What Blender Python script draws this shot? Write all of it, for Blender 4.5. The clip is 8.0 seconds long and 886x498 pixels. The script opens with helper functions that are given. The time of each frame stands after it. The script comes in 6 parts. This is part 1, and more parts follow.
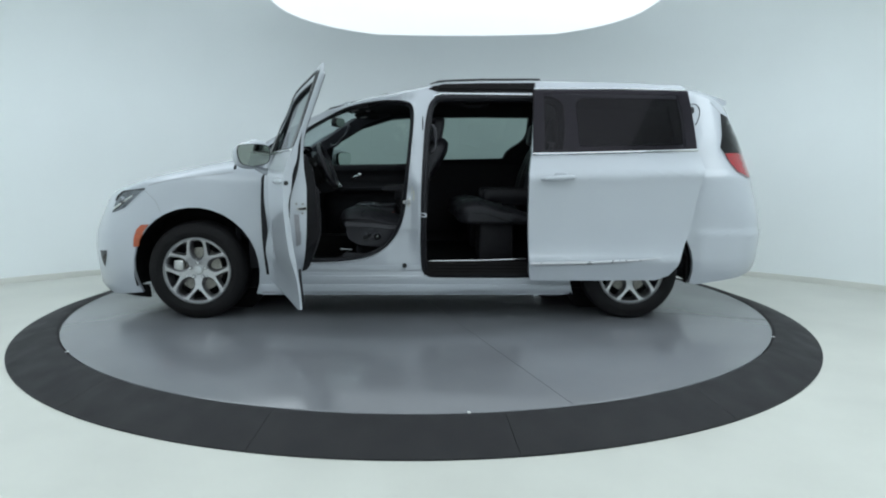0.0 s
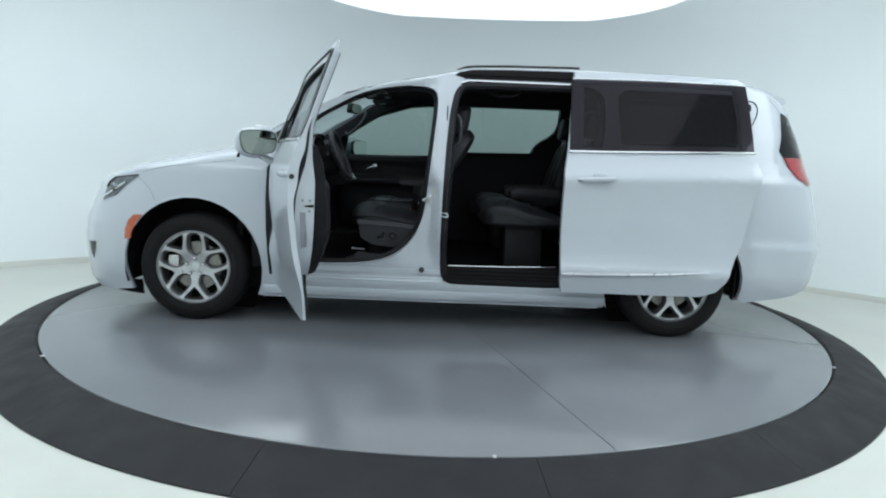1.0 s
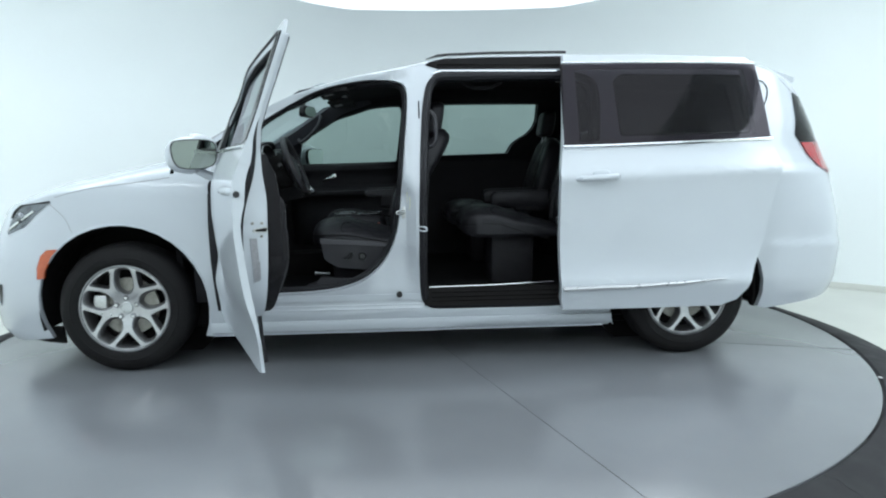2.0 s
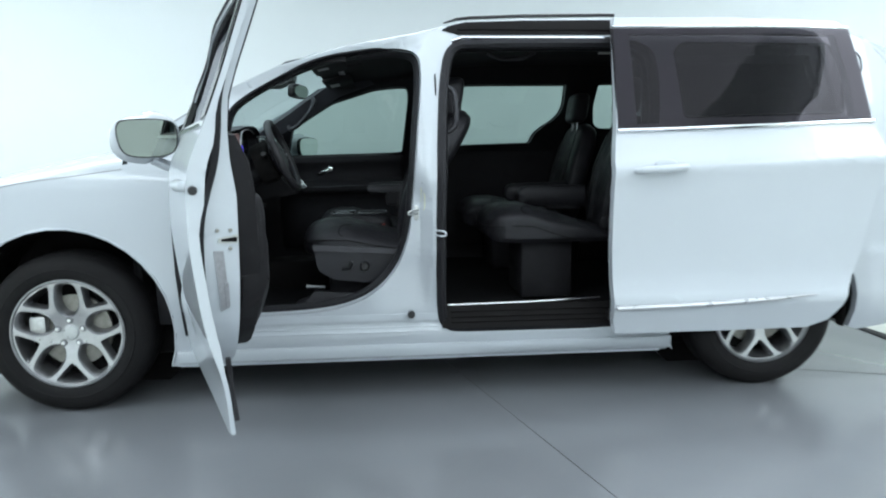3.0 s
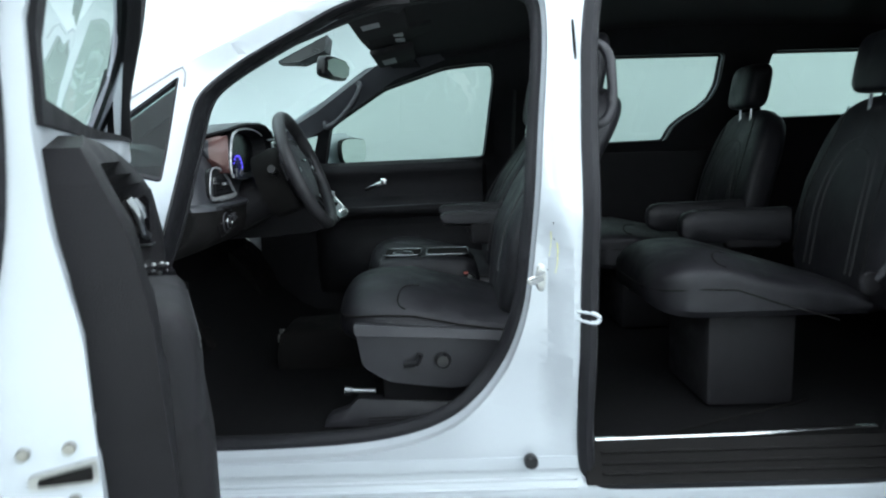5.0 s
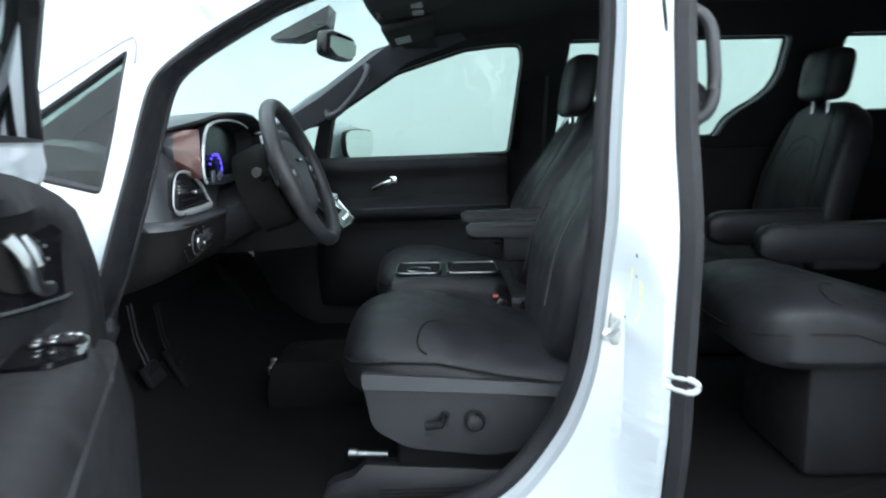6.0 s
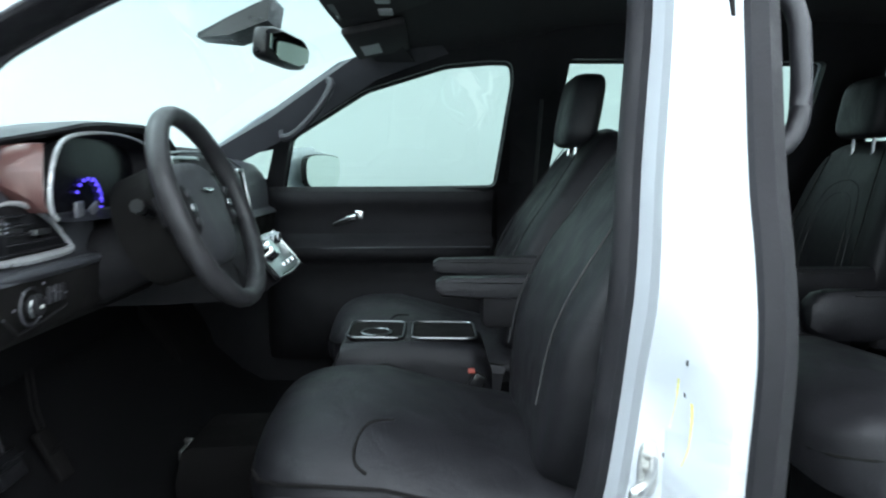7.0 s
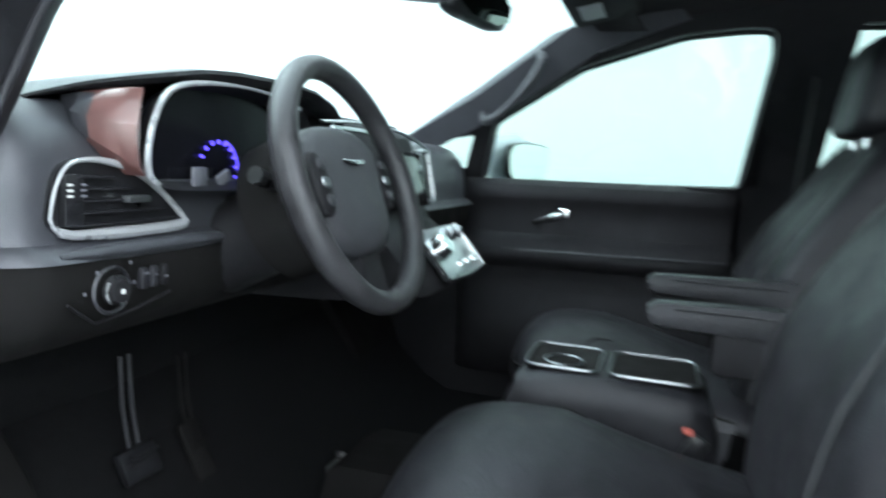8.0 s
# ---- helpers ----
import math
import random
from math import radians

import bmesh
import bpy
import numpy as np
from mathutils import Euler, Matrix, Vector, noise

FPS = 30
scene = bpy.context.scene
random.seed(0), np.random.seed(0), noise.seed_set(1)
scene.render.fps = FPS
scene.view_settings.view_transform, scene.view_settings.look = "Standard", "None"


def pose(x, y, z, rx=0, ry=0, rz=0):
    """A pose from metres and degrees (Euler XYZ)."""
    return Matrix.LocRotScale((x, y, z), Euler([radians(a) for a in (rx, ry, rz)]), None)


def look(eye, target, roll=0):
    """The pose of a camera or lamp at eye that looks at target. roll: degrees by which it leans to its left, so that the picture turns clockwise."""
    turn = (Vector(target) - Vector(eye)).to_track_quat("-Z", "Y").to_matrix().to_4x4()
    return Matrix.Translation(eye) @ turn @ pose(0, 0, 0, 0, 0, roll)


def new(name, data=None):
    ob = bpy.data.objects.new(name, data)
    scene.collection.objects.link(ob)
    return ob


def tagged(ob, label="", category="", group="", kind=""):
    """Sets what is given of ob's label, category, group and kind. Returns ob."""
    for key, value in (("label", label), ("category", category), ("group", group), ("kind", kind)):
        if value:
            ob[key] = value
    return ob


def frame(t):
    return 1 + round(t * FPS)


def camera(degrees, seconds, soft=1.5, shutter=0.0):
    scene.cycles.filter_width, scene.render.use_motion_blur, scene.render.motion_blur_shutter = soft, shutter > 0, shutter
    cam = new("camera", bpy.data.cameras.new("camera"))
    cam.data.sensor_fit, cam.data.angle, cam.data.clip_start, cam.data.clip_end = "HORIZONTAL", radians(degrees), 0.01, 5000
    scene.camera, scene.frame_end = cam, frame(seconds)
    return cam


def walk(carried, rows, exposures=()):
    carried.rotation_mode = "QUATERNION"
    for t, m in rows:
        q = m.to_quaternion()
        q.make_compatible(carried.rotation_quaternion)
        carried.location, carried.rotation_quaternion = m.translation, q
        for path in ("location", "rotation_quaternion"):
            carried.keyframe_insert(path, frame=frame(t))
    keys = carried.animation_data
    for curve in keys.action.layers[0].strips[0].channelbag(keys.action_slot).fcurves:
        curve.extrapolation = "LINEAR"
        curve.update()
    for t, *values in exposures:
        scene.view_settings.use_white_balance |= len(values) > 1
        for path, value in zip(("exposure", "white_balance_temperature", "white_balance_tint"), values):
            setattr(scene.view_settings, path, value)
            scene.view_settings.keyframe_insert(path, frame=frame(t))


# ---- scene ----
cam = camera(66.5, 8.0, soft=2.0, shutter=0.5)
PATH = [
    (0, (1.581, -5.709, 1.118), (1.645, -3.726, 0.863), 0.4),
    (0.3, (1.568, -5.616, 1.133), (1.646, -3.636, 0.856), 0.87),
    (0.5, (1.56, -5.53, 1.14), (1.634, -3.549, 0.87), 0.8),
    (0.8, (1.543, -5.345, 1.147), (1.558, -3.361, 0.896), 1.49),
    (1, (1.533, -5.233, 1.151), (1.561, -3.254, 0.863), 2.4),
    (1.2, (1.496, -5.112, 1.145), (1.572, -3.135, 0.856), 1.8),
    (1.5, (1.459, -4.917, 1.141), (1.598, -2.939, 0.875), -0.8),
    (1.7, (1.438, -4.795, 1.141), (1.583, -2.818, 0.876), -0.8),
    (2.8, (1.385, -4.016, 1.083), (1.552, -2.044, 0.794), -0.2),
    (3, (1.364, -3.87, 1.093), (1.527, -1.896, 0.811), -0.6),
    (3.2, (1.366, -3.726, 1.079), (1.484, -1.747, 0.816), -0.64),
    (3.5, (1.378, -3.503, 1.079), (1.397, -1.516, 0.846), 0.2),
    (3.8, (1.36, -3.304, 1.076), (1.374, -1.319, 0.827), 1.08),
    (4, (1.321, -3.147, 1.067), (1.355, -1.162, 0.82), 0.1),
    (4.2, (1.295, -3.01, 1.082), (1.376, -1.026, 0.842), -2.21),
    (4.5, (1.293, -2.802, 1.087), (1.363, -0.819, 0.839), -2.1),
    (4.7, (1.288, -2.662, 1.107), (1.293, -0.68, 0.834), -1.1),
    (5.8, (1.176, -2.166, 1.175), (1.211, -0.191, 0.862), -2.7),
    (6, (1.194, -2.071, 1.166), (1.193, -0.097, 0.839), -1.0),
    (6.2, (1.231, -1.978, 1.169), (1.172, -0.001, 0.872), -0.19),
    (6.5, (1.268, -1.858, 1.161), (1.165, 0.114, 0.844), 0.7),
    (7, (1.247, -1.643, 1.164), (1.284, 0.342, 0.925), 0.9),
    (7.2, (1.241, -1.574, 1.154), (1.31, 0.41, 0.91), 0.02),
    (7.5, (1.243, -1.481, 1.14), (1.167, 0.489, 0.804), 1.6),
    (8, (1.263, -1.304, 1.125), (0.667, 0.589, 0.872), 3.3),
]
walk(cam, [(t, look(eye, target, roll)) for t, eye, target, roll in PATH], [(0, -1.17), (0.5, -1.03), (1.0, -0.94), (1.7, -0.69), (3.0, -0.38), (4.0, -0.13), (4.7, 0.12), (5.8, 0.76), (6.5, 0.85), (7.0, 0.84), (7.5, 0.50), (8.0, 1.46)])

# ---- world, lights ----
FLOOR_Z = -0.09
world = bpy.data.worlds.new("booth_world")
scene.world = world
world.use_nodes = True
world.node_tree.nodes["Background"].inputs[0].default_value = (0.8, 0.9, 0.95, 1)
world.node_tree.nodes["Background"].inputs[1].default_value = 0.3
LAMP_STRENGTH = 1.9
RING_STRENGTH = 8.4
scene.view_settings.exposure = 0.0


# ---- materials ----
def mat(name, base, rough=0.5, metal=0.0, coat=0.0, var=0.08, scale=12.0, bump=0.0, bump_scale=200.0, spec=0.5, emit=None, sheen=0.0, wrinkle=0.0):
    m = bpy.data.materials.new(name)
    m.use_nodes = True
    n, l = m.node_tree.nodes, m.node_tree.links
    b = n["Principled BSDF"]
    b.inputs["Base Color"].default_value = (*base, 1)
    b.inputs["Roughness"].default_value = rough
    b.inputs["Metallic"].default_value = metal
    b.inputs["Coat Weight"].default_value = coat
    b.inputs["Coat Roughness"].default_value = 0.04
    b.inputs["Specular IOR Level"].default_value = spec
    b.inputs["Sheen Weight"].default_value = sheen
    tc = n.new("ShaderNodeTexCoord")
    if var:
        tex = n.new("ShaderNodeTexNoise")
        tex.inputs["Scale"].default_value = scale
        tex.inputs["Detail"].default_value = 6
        l.new(tc.outputs["Object"], tex.inputs["Vector"])
        ramp = n.new("ShaderNodeMapRange")
        ramp.inputs[1].default_value, ramp.inputs[2].default_value = 0.3, 0.7
        ramp.inputs[3].default_value, ramp.inputs[4].default_value = 1 - var, 1 + var
        l.new(tex.outputs["Fac"], ramp.inputs[0])
        mul = n.new("ShaderNodeVectorMath")
        mul.operation = "SCALE"
        mul.inputs[0].default_value = base
        l.new(ramp.outputs[0], mul.inputs["Scale"])
        l.new(mul.outputs[0], b.inputs["Base Color"])
        r2 = n.new("ShaderNodeMapRange")
        r2.inputs[1].default_value, r2.inputs[2].default_value = 0.3, 0.7
        r2.inputs[3].default_value, r2.inputs[4].default_value = max(rough - 0.5 * var, 0.0), min(rough + 0.5 * var, 1)
        l.new(tex.outputs["Fac"], r2.inputs[0])
        l.new(r2.outputs[0], b.inputs["Roughness"])
    if bump:
        t2 = n.new("ShaderNodeTexNoise")
        t2.inputs["Scale"].default_value = bump_scale
        t2.inputs["Detail"].default_value = 3
        l.new(tc.outputs["Object"], t2.inputs["Vector"])
        bp = n.new("ShaderNodeBump")
        bp.inputs["Strength"].default_value = bump
        bp.inputs["Distance"].default_value = 0.002
        l.new(t2.outputs["Fac"], bp.inputs["Height"])
        l.new(bp.outputs[0], b.inputs["Normal"])
        if wrinkle:
            # broad creases and sags of stretched hide
            t3 = n.new("ShaderNodeTexNoise")
            t3.inputs["Scale"].default_value = 13
            t3.inputs["Detail"].default_value = 4
            t3.inputs["Distortion"].default_value = 1.2
            l.new(tc.outputs["Object"], t3.inputs["Vector"])
            b3 = n.new("ShaderNodeBump")
            b3.inputs["Strength"].default_value = wrinkle
            b3.inputs["Distance"].default_value = 0.02
            l.new(t3.outputs["Fac"], b3.inputs["Height"])
            l.new(b3.outputs[0], bp.inputs["Normal"])
    if emit:
        b.inputs["Emission Color"].default_value = (*emit[0], 1)
        b.inputs["Emission Strength"].default_value = emit[1]
    return m


def glass(name, tint, gloss=0.02, ior=0.035):
    m = bpy.data.materials.new(name)
    m.use_nodes = True
    n, l = m.node_tree.nodes, m.node_tree.links
    n.remove(n["Principled BSDF"])
    tr = n.new("ShaderNodeBsdfTransparent")
    tr.inputs[0].default_value = (*tint, 1)
    gl = n.new("ShaderNodeBsdfGlossy")
    gl.inputs["Roughness"].default_value = gloss
    gl.inputs["Color"].default_value = (0.96, 0.92, 1.0, 1)
    lw = n.new("ShaderNodeLayerWeight")
    lw.inputs[0].default_value = 0.5
    pw = n.new("ShaderNodeMath")
    pw.operation = "POWER"
    pw.inputs[1].default_value = 4.0
    l.new(lw.outputs["Facing"], pw.inputs[0])
    fr = n.new("ShaderNodeMapRange")
    fr.inputs[3].default_value, fr.inputs[4].default_value = ior, 0.6
    l.new(pw.outputs[0], fr.inputs[0])
    mx = n.new("ShaderNodeMixShader")
    l.new(fr.outputs[0], mx.inputs[0])
    l.new(tr.outputs[0], mx.inputs[1])
    l.new(gl.outputs[0], mx.inputs[2])
    l.new(mx.outputs[0], n["Material Output"].inputs[0])
    return m


PAINT = mat("white_car_paint", (0.475, 0.505, 0.55), 0.35, coat=0.8, var=0.015, scale=3)
JAMB = mat("white_jamb_paint", (0.47, 0.50, 0.545), 0.4, coat=0.3, var=0.03, scale=9)
BLACK = mat("black_trim", (0.012, 0.012, 0.014), 0.35, var=0.2, scale=30)
RUBBER = mat("black_rubber_seal", (0.0125, 0.0122, 0.0145), 0.55, var=0.25, scale=40, bump=0.2, spec=0.24)
PLASTIC = mat("dark_interior_plastic", (0.0140, 0.0134, 0.0152), 0.58, var=0.18, scale=25, bump=0.35, bump_scale=900, spec=0.16)
DASHTOP = mat("soft_dash_skin", (0.037, 0.0375, 0.044), 0.36, var=0.1, scale=18, bump=0.2, bump_scale=700)
THREAD = mat("grey_thread", (0.024, 0.024, 0.027), 0.7, var=0.3, scale=200)
LEATHER = mat("black_leather", (0.0116, 0.0113, 0.0138), 0.46, var=0.22, scale=14, bump=0.35, bump_scale=480, spec=0.34, wrinkle=0.14)
RIMSKIN = mat("worn_wheel_leather", (0.024, 0.0232, 0.0256), 0.45, var=0.25, scale=30, bump=0.25, bump_scale=520, spec=0.4)
CARDSKIN = mat("dark_door_vinyl", (0.0125, 0.0118, 0.0132), 0.55, var=0.15, scale=20, bump=0.3, bump_scale=700, spec=0.14)
WEBBING = mat("dark_webbing", (0.012, 0.012, 0.014), 0.9, var=0.3, scale=60, bump=0.5, bump_scale=900)
CARPET = mat("black_carpet", (0.0085, 0.0082, 0.0092), 0.95, var=0.35, scale=60, bump=0.8, bump_scale=600, spec=0.1)
HEADLINER = mat("dark_headliner", (0.034, 0.032, 0.0345), 0.95, var=0.2, scale=40, spec=0.15)
GREYPLASTIC = mat("grey_seat_plastic", (0.0205, 0.020, 0.024), 0.45, var=0.1, scale=20, bump=0.3, bump_scale=800)
CHROME = mat("chrome", (0.75, 0.76, 0.78), 0.14, metal=1, var=0.05, scale=30)
DARKCHROME = mat("dark_satin_chrome", (0.30, 0.31, 0.33), 0.32, metal=1, var=0.06, scale=25)
SATIN = mat("satin_silver", (0.55, 0.56, 0.58), 0.3, metal=1, var=0.06, scale=25)
# only half metal, so the vent surround's window reflections are put into its colour
SILVERTRIM = mat("bright_silver_trim", (0.48, 0.485, 0.51), 0.28, metal=0.5, var=0.02, scale=25)
PADSKIN = mat("grey_airbag_skin", (0.040, 0.040, 0.046), 0.5, var=0.15, scale=22, bump=0.3, bump_scale=700, spec=0.3)
ALLOY = mat("silver_alloy", (0.48, 0.48, 0.495), 0.30, metal=0.85, var=0.06, scale=40)
# flanks, rim and barrel are a darker tone than the spoke face
ALLOYFLANK = mat("darker_alloy_flank", (0.25, 0.25, 0.262), 0.40, metal=0.85, var=0.08, scale=40)
ALLOYDARK = mat("dark_alloy", (0.26, 0.26, 0.27), 0.42, metal=0.8, var=0.1, scale=30)
TYRE = mat("tyre_rubber", (0.0105, 0.010, 0.0108), 0.7, var=0.25, scale=30, bump=0.3, bump_scale=120, spec=0.15)
IRON = mat("cast_iron", (0.27, 0.26, 0.24), 0.45, metal=0.8, var=0.2, scale=40)
STEEL = mat("bare_steel", (0.5, 0.5, 0.5), 0.35, metal=1, var=0.15, scale=60)
UNDER = mat("underbody_black", (0.009, 0.0082, 0.0085), 0.8, var=0.3, scale=15, spec=0.12)
DECOR = mat("brown_decor", (0.115, 0.048, 0.044), 0.4, coat=0.3, var=0.15, scale=22)
LENS = mat("headlamp_reflector", (0.17, 0.18, 0.195), 0.14, metal=0.8, var=0.3, scale=25)
AMBER = mat("amber_lens", (0.44, 0.095, 0.04), 0.2, coat=0.6, var=0.12, scale=40)
RED = mat("red_lens", (0.33, 0.018, 0.024), 0.15, coat=0.8, var=0.1, scale=30)
PIANO = mat("gloss_black", (0.006, 0.0055, 0.007), 0.1, var=0.1, scale=10, spec=0.4)
SCREEN = mat("dark_screen", (0.005, 0.005, 0.007), 0.2, var=0.1, scale=10, spec=0.15)
GAUGE = mat("blue_gauge_glow", (0.01, 0.01, 0.05), 0.3, var=0, emit=((0.10, 0.07, 1.0), 1.1))
GAUGEDIM = mat("dim_gauge_face", (0.12, 0.12, 0.14), 0.4, var=0.2, scale=90)
LABELGREY = mat("grey_label", (0.27, 0.27, 0.29), 0.5, var=0.12, scale=90)
PALE = mat("pale_plastic", (0.55, 0.55, 0.55), 0.5, var=0.05)
YELLOW = mat("yellow_chalk", (0.70, 0.67, 0.22), 0.8, var=0.3, scale=200)
BUCKLE = mat("red_button", (0.45, 0.10, 0.08), 0.4, var=0.1)
# mirror glass in two tints, bright and dim, for the reflection each should show
BRIGHTMIRROR = mat("bright_mirror_glass", (0.80, 0.84, 0.82), 0.02, metal=1, var=0)
DIMMIRROR = mat("mirror_glass", (0.25, 0.275, 0.255), 0.02, metal=1, var=0)
CLEAR = glass("clear_glass", (0.56, 0.65, 0.64))
TINTED = glass("light_green_glass", (0.345, 0.43, 0.395), ior=0.05)
DEEPTINT = glass("deep_privacy_glass", (0.03, 0.027, 0.03), gloss=0.02, ior=0.02)
PRIVACY = glass("privacy_glass", (0.15, 0.132, 0.15), gloss=0.012, ior=0.02)

for m in (LEATHER, RIMSKIN, PLASTIC, DASHTOP, CARDSKIN, RUBBER, GREYPLASTIC, HEADLINER):
    m.node_tree.nodes["Principled BSDF"].inputs["Specular Tint"].default_value = (0.95, 0.945, 1.0, 1)

WALLPAINT = mat("booth_wall_paint", (0.86, 0.90, 0.905), 0.7, var=0.02, scale=0.8)
FLOORPAINT = mat("booth_floor_paint", (0.585, 0.592, 0.548), 0.5, var=0.06, scale=1.6, bump=0.1, bump_scale=60)
DISCPAINT = mat("grey_turntable_paint", (0.162, 0.168, 0.182), 0.19, var=0.025, scale=3.5, bump=0.05, bump_scale=90)
RINGMAT = mat("charcoal_ramp_rubber", (0.0130, 0.0125, 0.0150), 0.7, var=0.2, scale=6, bump=0.5, bump_scale=160, spec=0.35)
LAMPMAT = mat("ceiling_light_panel", (0.9, 0.9, 0.9), 0.6, var=0, emit=((0.86, 0.965, 1.03), LAMP_STRENGTH))
# glow of the unseen ring added to brighten the wall
RINGFILL = mat("ring_fill_diffuser", (0.9, 0.9, 0.9), 0.6, var=0, emit=((0.86, 0.965, 1.03), RING_STRENGTH))


# ---- mesh helpers ----
def mesh_of(bm, name, smooth=True):
    bmesh.ops.recalc_face_normals(bm, faces=bm.faces[:])
    me = bpy.data.meshes.new(name)
    bm.to_mesh(me)
    bm.free()
    if smooth:
        me.polygons.foreach_set("use_smooth", [True] * len(me.polygons))
        me.set_sharp_from_angle(angle=radians(38))
    return me


def part(name, bm, material, parent, label="", smooth=True):
    me = mesh_of(bm, name, smooth)
    me.materials.append(material)
    ob = new(name, me)
    ob.parent = parent
    if label:
        ob["label"] = label
    return ob


def thing(name, label, category, group="", kind=""):
    ob = new(name)
    ob.empty_display_size = 0.1
    return tagged(ob, label, category, group, kind)


def lerp(table, v):
    xs, ys = table
    return float(np.interp(v, xs, ys))


def smoothed(pts, rounds=2, closed=True):
    """Chaikin corner cutting."""
    for _ in range(rounds):
        out = []
        n = len(pts)
        for i in range(n if closed else n - 1):
            a, b = pts[i], pts[(i + 1) % n]
            out.append(tuple(0.75 * p + 0.25 * q for p, q in zip(a, b)))
            out.append(tuple(0.25 * p + 0.75 * q for p, q in zip(a, b)))
        pts = out if closed else [pts[0], *out, pts[-1]]
    return pts


def rounded(pts, r, n=5):
    """Polygon with its corners rounded to about the radius r."""
    out = []
    for i, p in enumerate(pts):
        p, a, b = Vector(p), Vector(pts[i - 1]), Vector(pts[(i + 1) % len(pts)])
        da, db = (a - p).length, (b - p).length
        p0, p1 = p + (a - p) / da * min(r, 0.45 * da), p + (b - p) / db * min(r, 0.45 * db)
        for k in range(n + 1):
            t = k / n
            out.append(tuple((1 - t) ** 2 * p0 + 2 * t * (1 - t) * p + t * t * p1))
    return out


def sheet(outline, holes=(), fn=None, step=0.07, thick=0.0, inward=None):
    """A sheet with holes, laid out flat as (u, v), cut into a net and bent by fn(u, v)."""
    bm = bmesh.new()
    edges = []
    for loop in (outline, *holes):
        vs = [bm.verts.new((u, v, 0)) for u, v in loop]
        edges += [bm.edges.new((vs[i], vs[(i + 1) % len(vs)])) for i in range(len(vs))]
    bmesh.ops.triangle_fill(bm, use_beauty=True, use_dissolve=False, edges=edges)
    us = [v.co.x for v in bm.verts]
    vs = [v.co.y for v in bm.verts]
    for axis, lo, hi in ((0, min(us), max(us)), (1, min(vs), max(vs))):
        k = math.floor(lo / step) + 1
        while k * step < hi - 1e-4:
            co, no = [0, 0, 0], [0, 0, 0]
            co[axis], no[axis] = k * step, 1
            bmesh.ops.bisect_plane(bm, geom=bm.verts[:] + bm.edges[:] + bm.faces[:], plane_co=co, plane_no=no, dist=1e-5)
            k += 1
    bmesh.ops.remove_doubles(bm, verts=bm.verts[:], dist=1e-5)
    if thick:
        top = bm.faces[:]
        flat = {v: (v.co.x, v.co.y) for v in bm.verts}
        ret = bmesh.ops.duplicate(bm, geom=bm.verts[:] + bm.edges[:] + top)
        vmap = ret["vert_map"]
        rim = [e for e in {e for f in top for e in f.edges} if len(e.link_faces) == 1]
        for e in rim:
            a, b = e.verts
            bm.faces.new((a, b, vmap[b], vmap[a]))
        for v, (u, w) in flat.items():
            p = Vector(fn(u, w))
            v.co = p
            vmap[v].co = p + Vector(inward(u, w) if callable(inward) else inward) * thick
    else:
        for v in bm.verts:
            v.co = fn(v.co.x, v.co.y)
    return bm


def loft(rings, caps=True, closed=True):
    bm = bmesh.new()
    rows = [[bm.verts.new(p) for p in ring] for ring in rings]
    n = len(rows[0])
    for a, b in zip(rows, rows[1:]):
        for i in range(n if closed else n - 1):
            j = (i + 1) % n
            bm.faces.new((a[i], a[j], b[j], b[i]))
    if caps:
        bm.faces.new(rows[0][::-1])
        bm.faces.new(rows[-1])
    return bm


def rbox(sx, sy, sz, r=0.01, seg=2, at=(0, 0, 0), m=None):
    bm = bmesh.new()
    bmesh.ops.create_cube(bm, size=1)
    bmesh.ops.scale(bm, vec=(sx, sy, sz), verts=bm.verts[:])
    if r:
        bmesh.ops.bevel(bm, geom=bm.edges[:], offset=min(r, 0.49 * min(sx, sy, sz)), segments=seg, profile=0.5, affect="EDGES")
    if m is not None:
        bmesh.ops.transform(bm, matrix=m, verts=bm.verts[:])
    bmesh.ops.translate(bm, vec=at, verts=bm.verts[:])
    return bm


def tube(pts, r, sides=8, closed=False, squash=1.0, up=(0, 0, 1)):
    pts = [Vector(p) for p in pts]
    n = len(pts)
    rings = []
    for i, p in enumerate(pts):
        a = pts[(i - 1) % n] if closed or i else pts[0]
        b = pts[(i + 1) % n] if closed or i < n - 1 else pts[-1]
        d = (b - a).normalized()
        s = d.cross(Vector(up))
        s = s.normalized() if s.length > 1e-4 else d.orthogonal().normalized()
        t = s.cross(d)
        rr = r[i] if isinstance(r, (list, tuple)) else r
        rings.append([p + (s * math.cos(2 * math.pi * k / sides) + t * squash * math.sin(2 * math.pi * k / sides)) * rr for k in range(sides)])
    if closed:
        rings.append(rings[0])
        bm = loft(rings, caps=False)
        bmesh.ops.remove_doubles(bm, verts=bm.verts[:], dist=1e-6)
        return bm
    return loft(rings)


def lathe(profile, seg=48, axis="y"):
    """A profile of (radius, offset along the axis) turned about the axis."""
    rings = []
    for k in range(seg):
        a = 2 * math.pi * k / seg
        c, s = math.cos(a), math.sin(a)
        if axis == "y":
            rings.append([(r * c, o, r * s) for r, o in profile])
        elif axis == "x":
            rings.append([(o, r * c, r * s) for r, o in profile])
        else:
            rings.append([(r * c, r * s, o) for r, o in profile])
    rings.append(rings[0])
    bm = loft(rings, caps=False, closed=False)
    bmesh.ops.remove_doubles(bm, verts=bm.verts[:], dist=1e-6)
    return bm


